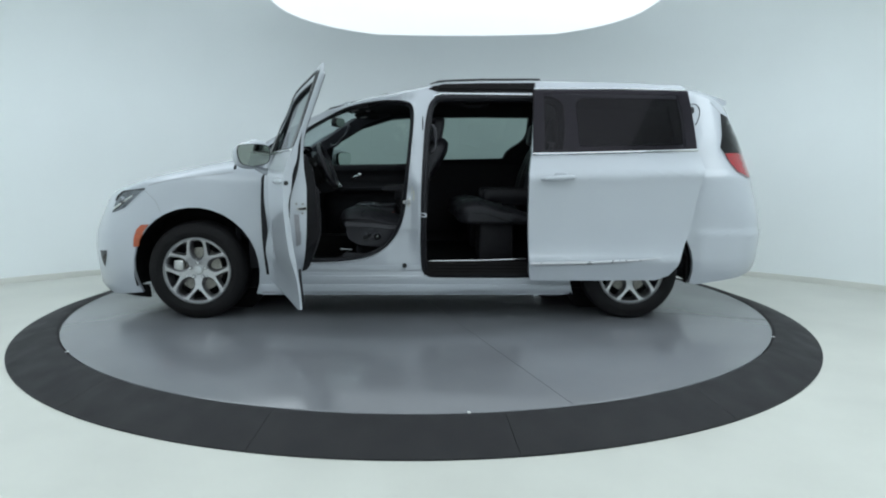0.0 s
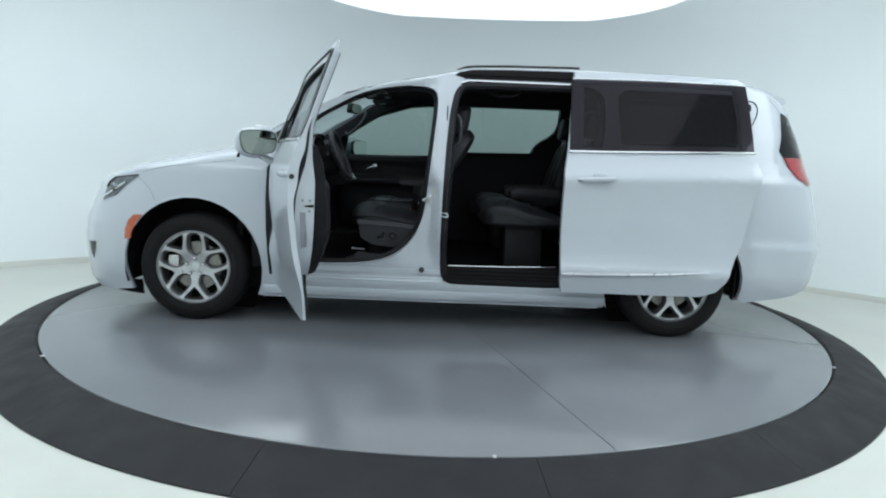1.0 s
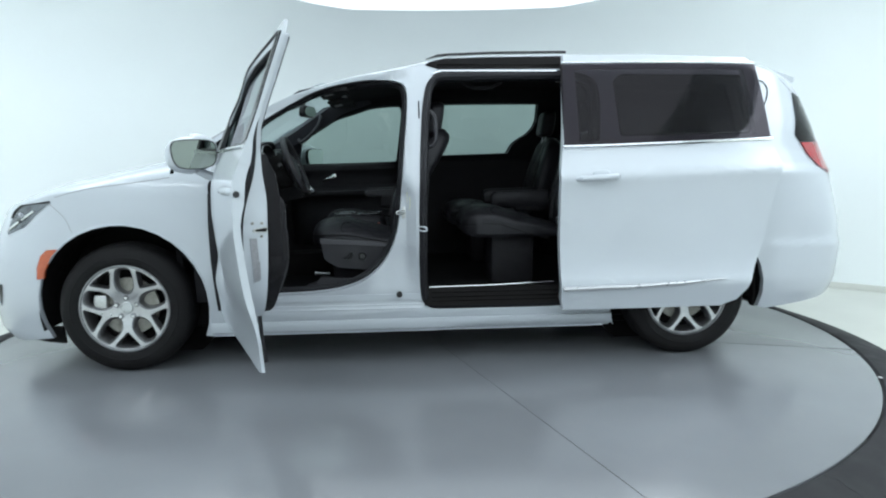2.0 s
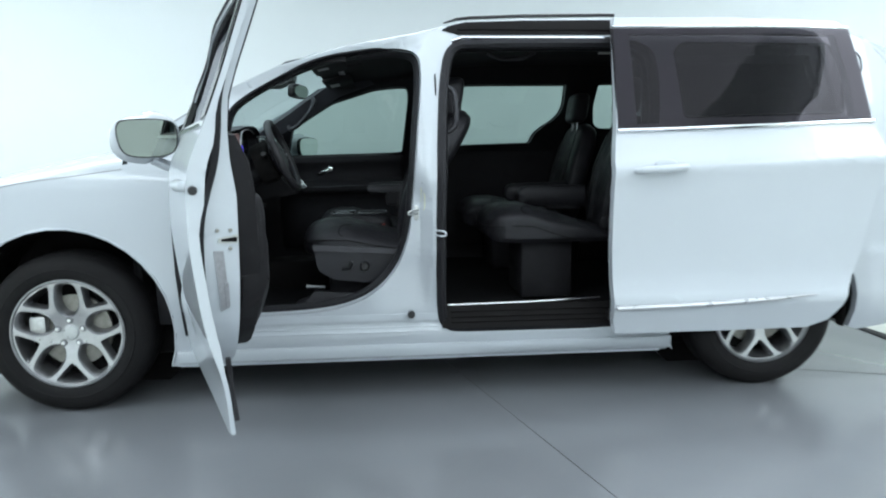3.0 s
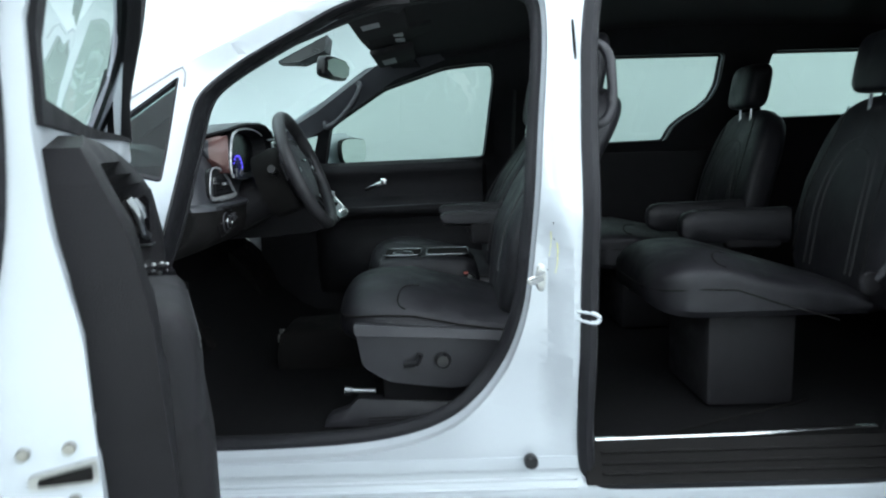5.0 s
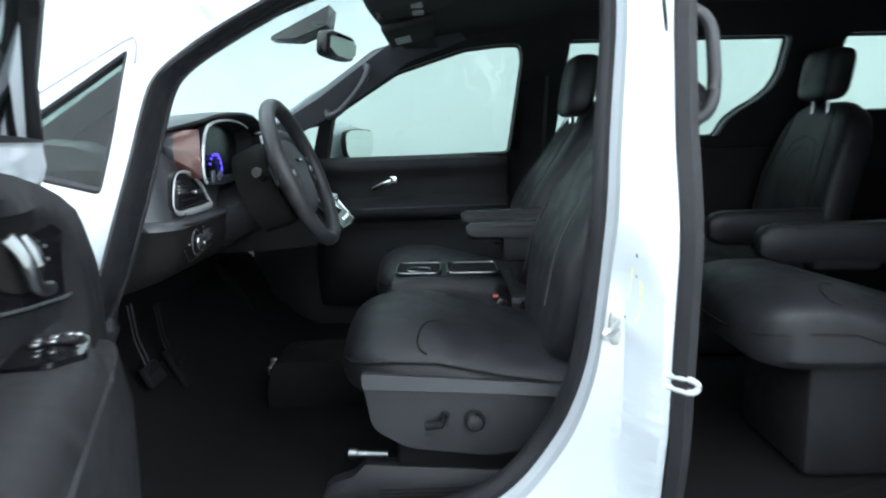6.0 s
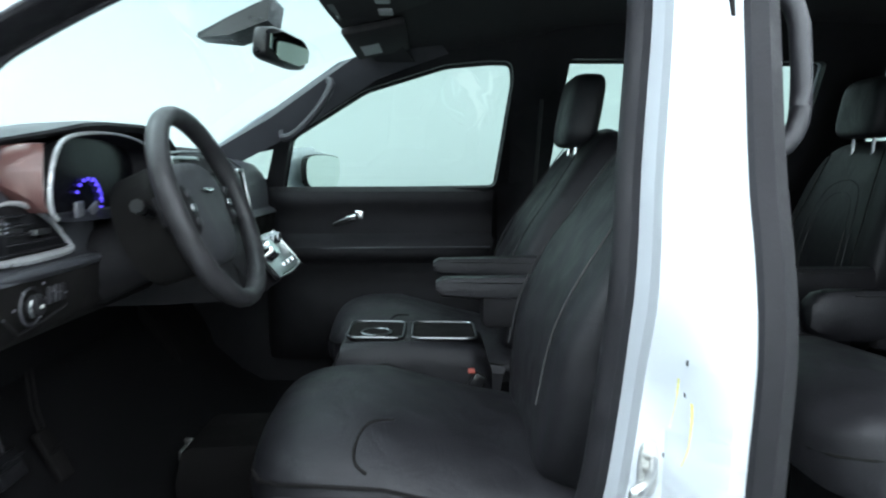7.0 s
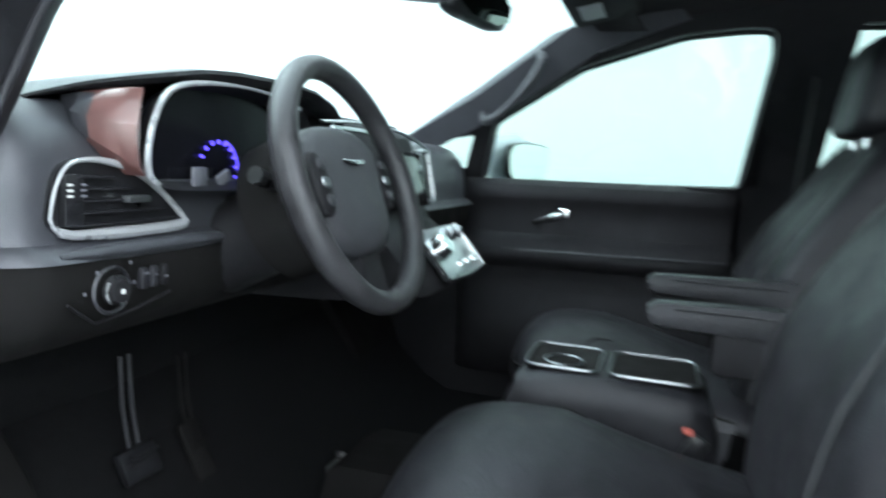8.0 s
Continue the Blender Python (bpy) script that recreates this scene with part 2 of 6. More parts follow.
def joined(*bms):
    out = bmesh.new()
    for b in bms:
        me = bpy.data.meshes.new("tmp")
        b.to_mesh(me)
        b.free()
        out.from_mesh(me)
        bpy.data.meshes.remove(me)
    return out


def superbox(w, d, h, p=4.0, nu=10, nv=20, fn=None):
    """A rounded cushion-like solid, half sizes w, d, h about the middle."""
    bm = bmesh.new()
    sg = lambda v, e: math.copysign(abs(v) ** e, v)
    rows = []
    for i in range(1, nu):
        phi = -math.pi / 2 + math.pi * i / nu
        row = []
        for k in range(nv):
            th = 2 * math.pi * k / nv
            c = sg(math.cos(phi), 2 / p)
            row.append((w * c * sg(math.cos(th), 2 / p), d * c * sg(math.sin(th), 2 / p), h * sg(math.sin(phi), 2 / p)))
        rows.append([bm.verts.new(fn(*q) if fn else q) for q in row])
    for a, b in zip(rows, rows[1:]):
        for k in range(nv):
            bm.faces.new((a[k], a[(k + 1) % nv], b[(k + 1) % nv], b[k]))
    for row, z in ((rows[0], -h), (rows[-1], h)):
        c = bm.verts.new(fn(0, 0, z) if fn else (0, 0, z))
        for k in range(nv):
            bm.faces.new((row[k], row[(k + 1) % nv], c))
    return bm


# ---- the booth ----
BX, BY, BR = 1.63, -3.3, 5.9
prof = [(BR, FLOOR_Z), (BR, 1.6), (BR - 0.08, 2.0), (BR - 0.3, 2.4), (BR - 0.7, 2.72), (BR - 1.2, 2.88), (BR - 1.9, 2.95)]
ob = part("wall_round", lathe([(r + 0.0, z) for r, z in prof] + [(BR - 1.9, 3.05), (BR + 0.15, 3.05), (BR + 0.15, FLOOR_Z)], 128, "z"), WALLPAINT, None)
ob.location = (BX, BY, 0)
tagged(ob, "smooth curved white booth wall coving into the ceiling", "wall", kind="structure")
bm = bmesh.new()
bmesh.ops.create_circle(bm, cap_ends=True, segments=128, radius=BR + 0.1)
bmesh.ops.translate(bm, vec=(BX, BY, FLOOR_Z), verts=bm.verts[:])
ret = bmesh.ops.extrude_face_region(bm, geom=bm.faces[:])
bmesh.ops.translate(bm, vec=(0, 0, -0.1), verts=[v for v in ret["geom"] if isinstance(v, bmesh.types.BMVert)])
tagged(part("floor", bm, FLOORPAINT, None), "pale painted concrete booth floor", "floor", kind="structure")
bm = bmesh.new()
bmesh.ops.create_circle(bm, cap_ends=True, segments=96, radius=BR - 1.8)
bmesh.ops.translate(bm, vec=(BX, BY, 2.97), verts=bm.verts[:])
ret = bmesh.ops.extrude_face_region(bm, geom=bm.faces[:])
bmesh.ops.translate(bm, vec=(0, 0, 0.08), verts=[v for v in ret["geom"] if isinstance(v, bmesh.types.BMVert)])
tagged(part("ceiling", bm, WALLPAINT, None), "plain white booth ceiling", "ceiling", kind="structure")

ob = part("baseboard", lathe([(BR - 0.001, FLOOR_Z + 0.055), (BR - 0.012, FLOOR_Z + 0.055), (BR - 0.02, FLOOR_Z + 0.045), (BR - 0.024, FLOOR_Z)], 128, "z"), FLOORPAINT, None)
ob.location = (BX, BY, 0)
tagged(ob, "low pale painted skirting round the booth wall", "baseboard", kind="structure")

# long round-ended light panel hung under the ceiling
LAMP_Z = 2.53
light = thing("ceiling_light", "large glowing round-ended white ceiling light panel", "ceiling light")
stadium = [(1.95 + 1.7 * math.cos(a), 0.65 + 1.7 * math.sin(a)) for a in np.linspace(0, math.pi, 33)]
stadium += [(1.95 + 1.7 * math.cos(a), -3.2 + 1.7 * math.sin(a)) for a in np.linspace(math.pi, 2 * math.pi, 33)]
# deep glowing sides, out of view, are added to brighten the upper wall
part("diffuser", sheet(stadium, fn=lambda u, v: (u, v, LAMP_Z), step=0.5, thick=0.20, inward=(0, 0, 1)), LAMPMAT, light, "glowing diffuser")
part("frame", tube([(u, v, LAMP_Z + 0.22) for u, v in stadium], 0.03, 6, closed=True), WALLPAINT, light)
for y in (-4.0, -1.8, 0.4):
    part("hanger", tube([(1.95, y, LAMP_Z + 0.19), (1.95, y, 2.98)], 0.015, 6), SATIN, light)

# unseen ring of glow round the panel, added to brighten the wall
ring = thing("ring_fill_light", "unseen glowing ring added under the ceiling to brighten the wall", "ceiling light")
o = part("diffuser", lathe([(3.3, 2.80), (4.13, 2.90), (4.15, 2.92), (4.15, 2.96), (3.3, 2.96), (3.3, 2.80)], 96, "z"), RINGFILL, ring, "glowing diffuser")
o.location = (BX, BY, 0)
for r in (3.28, 4.17):
    o = part("frame", lathe([(r - 0.02, 2.945), (r + 0.02, 2.945), (r + 0.02, 2.97), (r - 0.02, 2.97), (r - 0.02, 2.945)], 96, "z"), WALLPAINT, ring)
    o.location = (BX, BY, 0)

# turntable
TX, TY, TR, RR = 1.585, -0.15, 2.645, 2.94
table = thing("turntable", "grey painted vehicle turntable disc with dark rubber ramp ring", "turntable")
bm = lathe([(0.0, -0.002), (1.2, -0.002), (TR - 0.012, -0.002), (TR - 0.004, -0.006), (TR - 0.004, -0.06)], 160, "z")
disc = part("disc", bm, DISCPAINT, table, "glossy grey painted disc")
disc.location = (TX, TY, 0)
# one ramp segment, repeated round the disc
SEG = 16
wid = 2 * math.pi / SEG
rows = []
for k in range(13):
    a = -wid / 2 + 0.0004 + (wid - 0.0008) * k / 12
    c, s = math.cos(a), math.sin(a)
    rows.append([(r * c, r * s, z) for r, z in ((TR, -0.012), (TR + 0.012, -0.001), (TR + 0.06, 0.0), (RR - 0.02, -0.072), (RR, FLOOR_Z + 0.008), (RR, FLOOR_Z), (TR, FLOOR_Z))])
ramp = mesh_of(loft(rows), "ramp_segment")
ramp.materials.append(RINGMAT)
for k in range(SEG):
    o = new("ramp_segment", ramp)
    o.parent = table
    o.matrix_basis = pose(TX, TY, 0, 0, 0, 360 / SEG * k - 3.25)

for a in (-74.4, -18.3, 39.0, 98.0, 160.0):
    c, q = math.cos(radians(a)), math.sin(radians(a))
    part("disc_seam", rbox(TR - 0.12, 0.0022, 0.0012, 0.0, m=pose(TX + c * (TR + 0.1) / 2, TY + q * (TR + 0.1) / 2, -0.0016, 0, 0, a)), GREYPLASTIC, table)
for a in (-85.4, -141.6, -30.0, -197.0):
    part("edge_bolt", rbox(0.02, 0.014, 0.006, 0.002, m=pose(TX + 2.65 * math.cos(radians(a)), TY + 2.65 * math.sin(radians(a)), 0.002, 0, 0, a)), PALE, table, "pale edge bolt")

# ---- the minivan: length along x (nose at -x), driver's side at -y ----
van = thing("minivan", "white minivan with its driver door and sliding door open", "minivan")
WZ = ([0.15, 0.2, 0.25, 0.35, 0.42, 0.5, 0.65, 0.8, 0.95, 1.035, 1.065, 1.15, 1.3, 1.5, 1.62, 1.72], [0.885, 0.90, 0.925, 0.955, 0.968, 0.972, 0.980, 0.985, 0.984, 0.982, 0.956, 0.918, 0.87, 0.79, 0.735, 0.66])
NOSE = ([0.12, 0.2, 0.35, 0.5, 0.61, 0.7, 0.78, 0.9, 1.0, 1.2], [0.85, 0.935, 0.945, 0.945, 0.93, 0.885, 0.845, 0.77, 0.73, 0.7])
TAIL = ([0.2, 0.3, 0.4, 0.6, 0.75, 1.0, 1.2, 1.5, 1.62, 1.72], [4.08, 4.15, 4.19, 4.21, 4.19, 4.11, 4.05, 3.95, 3.90, 3.84])


ZGRID = np.arange(0.15, 1.721, 0.01)
WSOFT = (ZGRID, np.convolve(np.pad(np.interp(ZGRID, *WZ), 8, mode="edge"), np.ones(17) / 17, mode="valid"))


def ease(v):
    v = min(max(v, 0.0), 1.0)
    return v * v * (3 - 2 * v)


def width(x, z):
    """Half width of the body at a station and height."""
    w = lerp(WSOFT if x < 1.68 else WZ, z)
    if 1.2 < x < 1.57:
        # hollow of the middle pillar towards the front door
        edge = 1.525 + 0.033 * ease((1.03 - z) / 0.16)
        w -= 0.056 * ease((edge + 0.01 - x) / 0.07) * ease((x - 1.25) / 0.15) * ease((z - 0.34) / 0.3) * ease((1.56 - z) / 0.3)
    if 0.45 < x < 2.45:
        # the sill steps in above the rocker, between the wings
        w -= 0.032 * ease((z - 0.285) / 0.06) * (1 - ease((z - 0.42) / 0.25)) * ease((x - 0.47) / 0.1) * (1 - ease((x - 2.33) / 0.1))
    if x < 0:
        w *= max(1 - min(-x / lerp(NOSE, z), 0.9999) ** 4, 0) ** 0.45
    if x > 3.2:
        w *= max(1 - min((x - 3.2) / (lerp(TAIL, z) - 3.2), 0.9999) ** 6, 0) ** 0.35
        # the bumper stands a little proud of the quarter panel
        w += 0.013 * ease((0.66 - z) / 0.04) * ease((x - 3.5) / 0.1)
    return w


def notch(x, z):
    """The rail over the driver's door turns in to its seal."""
    d = lerp(RAIL, x) - z
    return 0.032 * ease(d / 0.048) * (1 - ease((d - 0.06) / 0.05)) * ease((x - 0.66) / 0.08) * (1 - ease((x - 1.49) / 0.06))


def near(off=0.0):
    return lambda x, z: (x, -(width(x, z) - notch(x, z) + off), z)


def far(off=0.0):
    return lambda x, z: (x, width(x, z) + off, z)


IN, OUT = (0, 1, 0), (0, -1, 0)
SHOULDER = ([-0.94, -0.87, -0.8, -0.7, -0.6, -0.33, 0.1, 0.3], [0.55, 0.68, 0.765, 0.835, 0.875, 0.955, 1.03, 1.06])
HOODC = ([-0.94, -0.90, -0.86, -0.80, -0.74, -0.63, -0.33, 0.0, 0.2, 0.3], [0.60, 0.70, 0.765, 0.835, 0.88, 0.93, 1.025, 1.10, 1.14, 1.15])
RAIL = ([0.3, 0.45, 0.64, 0.91, 1.215, 1.44, 1.6, 1.72, 2.0, 2.4, 3.2, 3.5, 3.65, 3.8, 3.95, 4.05, 4.12], [1.10, 1.222, 1.343, 1.478, 1.570, 1.606, 1.645, 1.684, 1.697, 1.704, 1.69, 1.65, 1.60, 1.53, 1.42, 1.2, 1.0])
ROOFC = ([0.95, 1.12, 1.35, 1.63, 2.0, 2.58, 3.2, 3.67, 3.9, 3.97, 4.05, 4.12], [1.525, 1.585, 1.645, 1.705, 1.735, 1.752, 1.748, 1.72, 1.66, 1.50, 1.26, 1.04])
ARCH = 0.445


def arch(cx, a0=160, a1=-25, n=22):
    """Wheel arch points from front to rear over the top."""
    return [(cx + ARCH * math.cos(radians(a)), 0.355 + ARCH * math.sin(radians(a))) for a in np.linspace(a0, a1, n)]


front_arch = arch(0.0, 203, -24)
rear_arch = arch(3.089, 205, -12)
outline = [(-0.80, 0.145), (-0.6, 0.155), *front_arch, (0.45, 0.165), (2.62, 0.165), (2.66, 0.20), *rear_arch, (3.56, 0.25), (3.9, 0.30), (4.14, 0.37)]
outline += [(4.185, 0.5), (4.19, 0.65), (4.16, 0.8), (4.10, 1.0)]
outline += [(x, lerp(RAIL, x)) for x in (4.03, 3.95, 3.8, 3.65, 3.5, 3.2, 2.8, 2.4, 2.0, 1.72, 1.6, 1.44, 1.215, 1.05, 0.91, 0.77, 0.64, 0.45, 0.3)]
outline += [(x, lerp(SHOULDER, x)) for x in (0.3, 0.1, -0.1, -0.33, -0.5, -0.6, -0.7, -0.76, -0.8, -0.84, -0.87, -0.91)]
outline += [(-0.938, 0.52), (-0.943, 0.42), (-0.940, 0.3), (-0.925, 0.2), (-0.87, 0.155)]
door_hole = smoothed([(0.49, 0.42), (0.56, 0.392), (0.80, 0.390), (1.09, 0.403), (1.264, 0.453), (1.395, 0.564), (1.459, 0.718), (1.478, 0.868), (1.507, 1.189), (1.531, 1.435), (1.52, 1.535),
                      (1.44, 1.563), (1.303, 1.555), (1.07, 1.512), (0.895, 1.423), (0.745, 1.332), (0.700, 1.275), (0.682, 1.19), (0.662, 1.05), (0.630, 0.93), (0.56, 0.80), (0.52, 0.6)], 3)
slide_hole = smoothed([(1.624, 1.40), (1.612, 1.22), (1.602, 1.04), (1.595, 0.82), (1.594, 0.60), (1.596, 0.40), (1.614, 0.318), (1.72, 0.314), (2.1, 0.313), (2.36, 0.313), (2.41, 0.33), (2.42, 0.5), (2.45, 0.95), (2.56, 1.15), (2.59, 1.45), (2.57, 1.575),
                       (2.3, 1.583), (1.8, 1.575), (1.66, 1.57)], 3)
quarter = rounded([(0.43, 1.125), (0.628, 1.080), (0.640, 1.19), (0.655, 1.328), (0.575, 1.268), (0.44, 1.172)], 0.012, 3)
rear_glass = rounded([(2.70, 1.235), (3.46, 1.25), (3.50, 1.45), (3.46, 1.585), (2.74, 1.590), (2.69, 1.55)], 0.028)


def grown(loop, d):
    cx, cz = sum(p[0] for p in loop) / len(loop), sum(p[1] for p in loop) / len(loop)
    return [(cx + (x - cx) * (1 + d), cz + (z - cz) * (1 + d)) for x, z in loop]


def fit_holes(side_fn, holes):
    return sheet(outline, holes, side_fn, 0.026 if side_fn(1, 1)[1] < 0 else 0.08, 0.035, IN if side_fn(1, 1)[1] < 0 else OUT)


part("body_side", fit_holes(near(), [door_hole, slide_hole, quarter, rear_glass]), PAINT, van, "white painted body side with open door apertures")
far_front = rounded([(0.684, 1.062), (1.1, 1.078), (1.485, 1.092), (1.512, 1.30), (1.532, 1.47), (1.52, 1.53), (1.44, 1.53), (1.29, 1.515), (1.01, 1.43), (0.735, 1.265)], 0.028)
far_slide = rounded([(1.66, 1.13), (2.37, 1.148), (2.40, 1.215), (2.45, 1.258), (2.52, 1.30), (2.565, 1.345), (2.59, 1.41), (2.592, 1.545), (2.1, 1.545), (1.70, 1.54)], 0.02)
far_rear = rounded([(2.80, 1.27), (2.86, 1.24), (3.40, 1.25), (3.45, 1.45), (3.40, 1.55), (2.80, 1.55), (2.78, 1.40)], 0.028)
far_quarter = [(0.46, 1.12), (0.645, 1.10), (0.675, 1.24), (0.50, 1.20)]
part("body_side", fit_holes(far(), [far_front, far_slide, far_rear, far_quarter]), PAINT, van)


def window(loop, side, material, name="window", grow=0.012, off=-0.012, gasket=True):
    cx, cz = sum(p[0] for p in loop) / len(loop), sum(p[1] for p in loop) / len(loop)
    big = [(x + grow * (1 if x > cx else -1), z + grow * (1 if z > cz else -1)) for x, z in loop]
    fn = near(off) if side < 0 else far(off)
    g = part(name, sheet(big, (), fn, 0.08), material, van)
    g.visible_shadow = False
    if gasket:
        part("gasket", tube([fn(x, z) for x, z in loop], 0.011, 6, closed=True, up=(0, 1, 0)), RUBBER, g)
    return g


window(quarter, -1, TINTED)
part("pillar_groove", tube([near(0.001)(x, z) for x, z in [(x, lerp(RAIL, x) - 0.006) for x in (0.40, 0.48, 0.56, 0.645)] + [(0.662, 1.347), (0.669, 1.332), (0.667, 1.30)]], 0.0022, 5), LABELGREY, van, "fine panel gap")
window(rear_glass, -1, DEEPTINT)
window(far_front, 1, TINTED)
window(far_slide, 1, TINTED)
window(far_rear, 1, TINTED)
window(far_quarter, 1, TINTED)


def crown(xs, edge_t, mid_t, n=24, p=3.0, q=2.2, drop=0.0):
    """Bonnet or roof skin: rounded across from edge to edge."""
    rings = []
    for x in xs:
        ze, zc = lerp(edge_t, x), lerp(mid_t, x)
        w = width(x, ze)
        row = []
        for k in range(n + 1):
            s = -math.cos(math.pi * k / n)
            row.append((x, w * s, ze - drop + (zc - ze + drop) * max(1 - abs(s) ** p, 0) ** (1 / q)))
        rings.append(row)
    return loft(rings, caps=False, closed=False)


part("bonnet", crown([-0.938, -0.925, -0.91, -0.885, -0.86, -0.83, -0.8, -0.76, -0.7, -0.63, -0.5, -0.33, -0.15, 0.0, 0.1, 0.2, 0.28], SHOULDER, HOODC), PAINT, van, "white sculpted bonnet")
part("roof", crown([1.0, 1.05, 1.12, 1.2, 1.35, 1.5, 1.63, 1.8, 2.0, 2.3, 2.58, 2.9, 3.2, 3.45, 3.67, 3.8, 3.9, 3.94, 3.97, 4.0, 4.04, 4.07], RAIL, ROOFC, p=2.4, q=1.35), PAINT, van, "white roof skin")
part("bumper_valance", loft([[(-0.6, -0.75, 0.2), (-0.6, 0.75, 0.2), (-0.6, 0.75, 0.17), (-0.6, -0.75, 0.17)], [(-0.86, -0.4, 0.2), (-0.86, 0.4, 0.2), (-0.86, 0.4, 0.17), (-0.86, -0.4, 0.17)]]), BLACK, van)

# windscreen between the pillars
rings = []
for k in range(13):
    v = k / 12
    row = []
    for j in range(25):
        s = -1 + j / 12
        x0, z0 = 0.17 + 0.15 * s * s, 1.115 - 0.025 * s * s
        x1, z1 = 0.98 + 0.10 * s * s, 1.585 - 0.045 * s * s
        half = 0.87 + v * (0.76 - 0.87)
        row.append((x0 + v * (x1 - x0), half * s, z0 + v * (z1 - z0) + 0.035 * math.sin(math.pi * v)))
    rings.append(row)
g = part("windscreen", loft(rings, caps=False, closed=False), CLEAR, van, "clear raked windscreen")
g.visible_shadow = False
part("cowl", tube([(0.20 + 0.15 * s * s, 0.84 * s, 1.105 - 0.03 * s * s) for s in np.linspace(-1, 1, 17)], 0.03, 8), BLACK, van)
part("spoiler", loft([[(3.52, y, 1.725 - 0.12 * y * y), (3.70, y, 1.70 - 0.16 * y * y), (3.95 - 0.22 * y * y, y, 1.655 - 0.2 * y * y), (3.95 - 0.22 * y * y, y, 1.63 - 0.2 * y * y), (3.90 - 0.22 * y * y, y, 1.60 - 0.2 * y * y), (3.6, y, 1.60)] for y in (-0.58, -0.5, -0.4, -0.2, 0, 0.2, 0.4, 0.5, 0.58)]), PAINT, van, "white roof spoiler")

# roof rails, drip mould and upper slide track
part("roof_rail", tube([(x, -(width(x, lerp(RAIL, x)) - 0.03), lerp(RAIL, x) + 0.022) for x in np.linspace(1.64, 2.45, 14)], [0.003] + [0.008] * 13, 8), BLACK, van, "slim black roof moulding")
part("slide_track", sheet([(1.628, 1.642), (1.70, 1.618), (2.44, 1.622), (2.46, 1.698), (2.0, 1.692), (1.74, 1.682), (1.66, 1.662)], (), near(0.004), 0.08, 0.004, IN), UNDER, van, "black upper sliding door track")
part("track_rail", tube([near(0.006)(x, 1.645) for x in np.linspace(1.70, 2.42, 12)], 0.006, 6), UNDER, van)
part("drip_mould", tube([near(0.006)(x, 1.604 - 0.02 * max(0, (1.72 - x) / 0.06)) for x in np.linspace(1.67, 2.43, 16)], 0.0075, 6), CHROME, van, "bright drip moulding")

# door aperture seals
jamb = [[(x + (gx - x) * (1 if x > 1.1 else 0.2), z + (gz - z)) for (x, z), (gx, gz) in zip(door_hole, grown(door_hole, k))] for k in (0.008, 0.0, -0.004, -0.012)]
part("door_jamb", loft([[near(o)(x, z) for x, z in loop] for loop, o in zip(jamb, (-0.012, -0.03, -0.06, -0.085))], caps=False), JAMB, van, "white painted door jamb")
part("door_seal", tube([near(-0.088)(x, z) for x, z in grown(door_hole, -0.014)], [0.022 if x > 1.25 or z < 0.85 else 0.005 for x, z in door_hole], 10, closed=True, squash=1.1, up=(0, 1, 0)), RUBBER, van, "black rubber door seal")
# wide rubber facing up the windscreen pillar
k0 = next(i for i, (x, z) in enumerate(door_hole) if z > 1.5 and x < 1.50)
facing = door_hole[k0:]
cx, cz = 1.02, 0.98
rows = []
for x, z in facing:
    u = Vector((cx - x, cz - z)).normalized()
    fade = ease((1.50 - x) / 0.20)
    rows.append([near(o)(x + u.x * d * fade, z + u.y * d * fade) for o, d in ((0.003 * fade - 0.02 * (1 - fade), -0.006), (0.007 * fade - 0.02 * (1 - fade), 0.001), (-0.002, 0.006), (-0.03, 0.007), (-0.06, 0.006), (-0.095, 0.004), (-0.12, -0.015))])
part("pillar_seal", loft(rows, caps=False, closed=False), RUBBER, van, "wide black pillar seal")
part("door_seal", tube([near(-0.012)(x, z) for x, z in slide_hole], 0.024, 8, closed=True, squash=1.2, up=(0, 1, 0)), RUBBER, van, "black rubber sliding door seal")

# dark strip laid on the side, for the shade in the open door gap
part("hinge_gap", sheet([(0.485, 0.32), (0.525, 0.32), (0.525, 0.6), (0.52, 0.86), (0.50, 1.05), (0.474, 1.0), (0.466, 0.8), (0.468, 0.6)], (), near(0.003), 0.1, 0.004, IN), RUBBER, van, "dark strip for the shaded gap behind the front wing")
# sills
for sgn in (-1, 1):
    f = near if sgn < 0 else far
    rows = [[f(0.012)(x, 0.245), f(0.022)(x, 0.225), f(0.020)(x, 0.19), f(-0.02)(x, 0.165), f(-0.10)(x, 0.165), f(-0.08)(x, 0.245)] for x in np.linspace(0.44, 2.66, 10)]
    part("sill", loft(rows), PAINT, van, "white ribbed side sill")
for z in (0.305, 0.325):
    part("sill_rib", tube([near(0.001)(x, z) for x in np.linspace(0.56, 1.58, 8)], 0.004, 6), JAMB, van)
part("sill_step", sheet([(0.50, 0.0), (1.58, 0.0), (1.58, 0.14), (0.50, 0.14)], (), lambda u, v: (u, -0.93 + v, 0.385 - 0.2 * v * v), 0.08, 0.03, (0, 0, -1)), JAMB, van, "painted door sill step")

# pillar details
part("striker", tube(smoothed([(1.500, -0.925, 0.846), (1.478, -0.985, 0.848), (1.458, -1.000, 0.846), (1.452, -1.000, 0.838), (1.460, -0.998, 0.832), (1.500, -0.925, 0.830)], 2, closed=False), 0.0045, 8), STEEL, van, "bright steel door striker")
part("striker_plate", superbox(0.012, 0.004, 0.034, 2.6, 8, 18, lambda x, y, z: (1.492 + x, near(0.001)(1.492 + x, 0.834 + z)[1] + y, 0.834 + z)), STEEL, van)
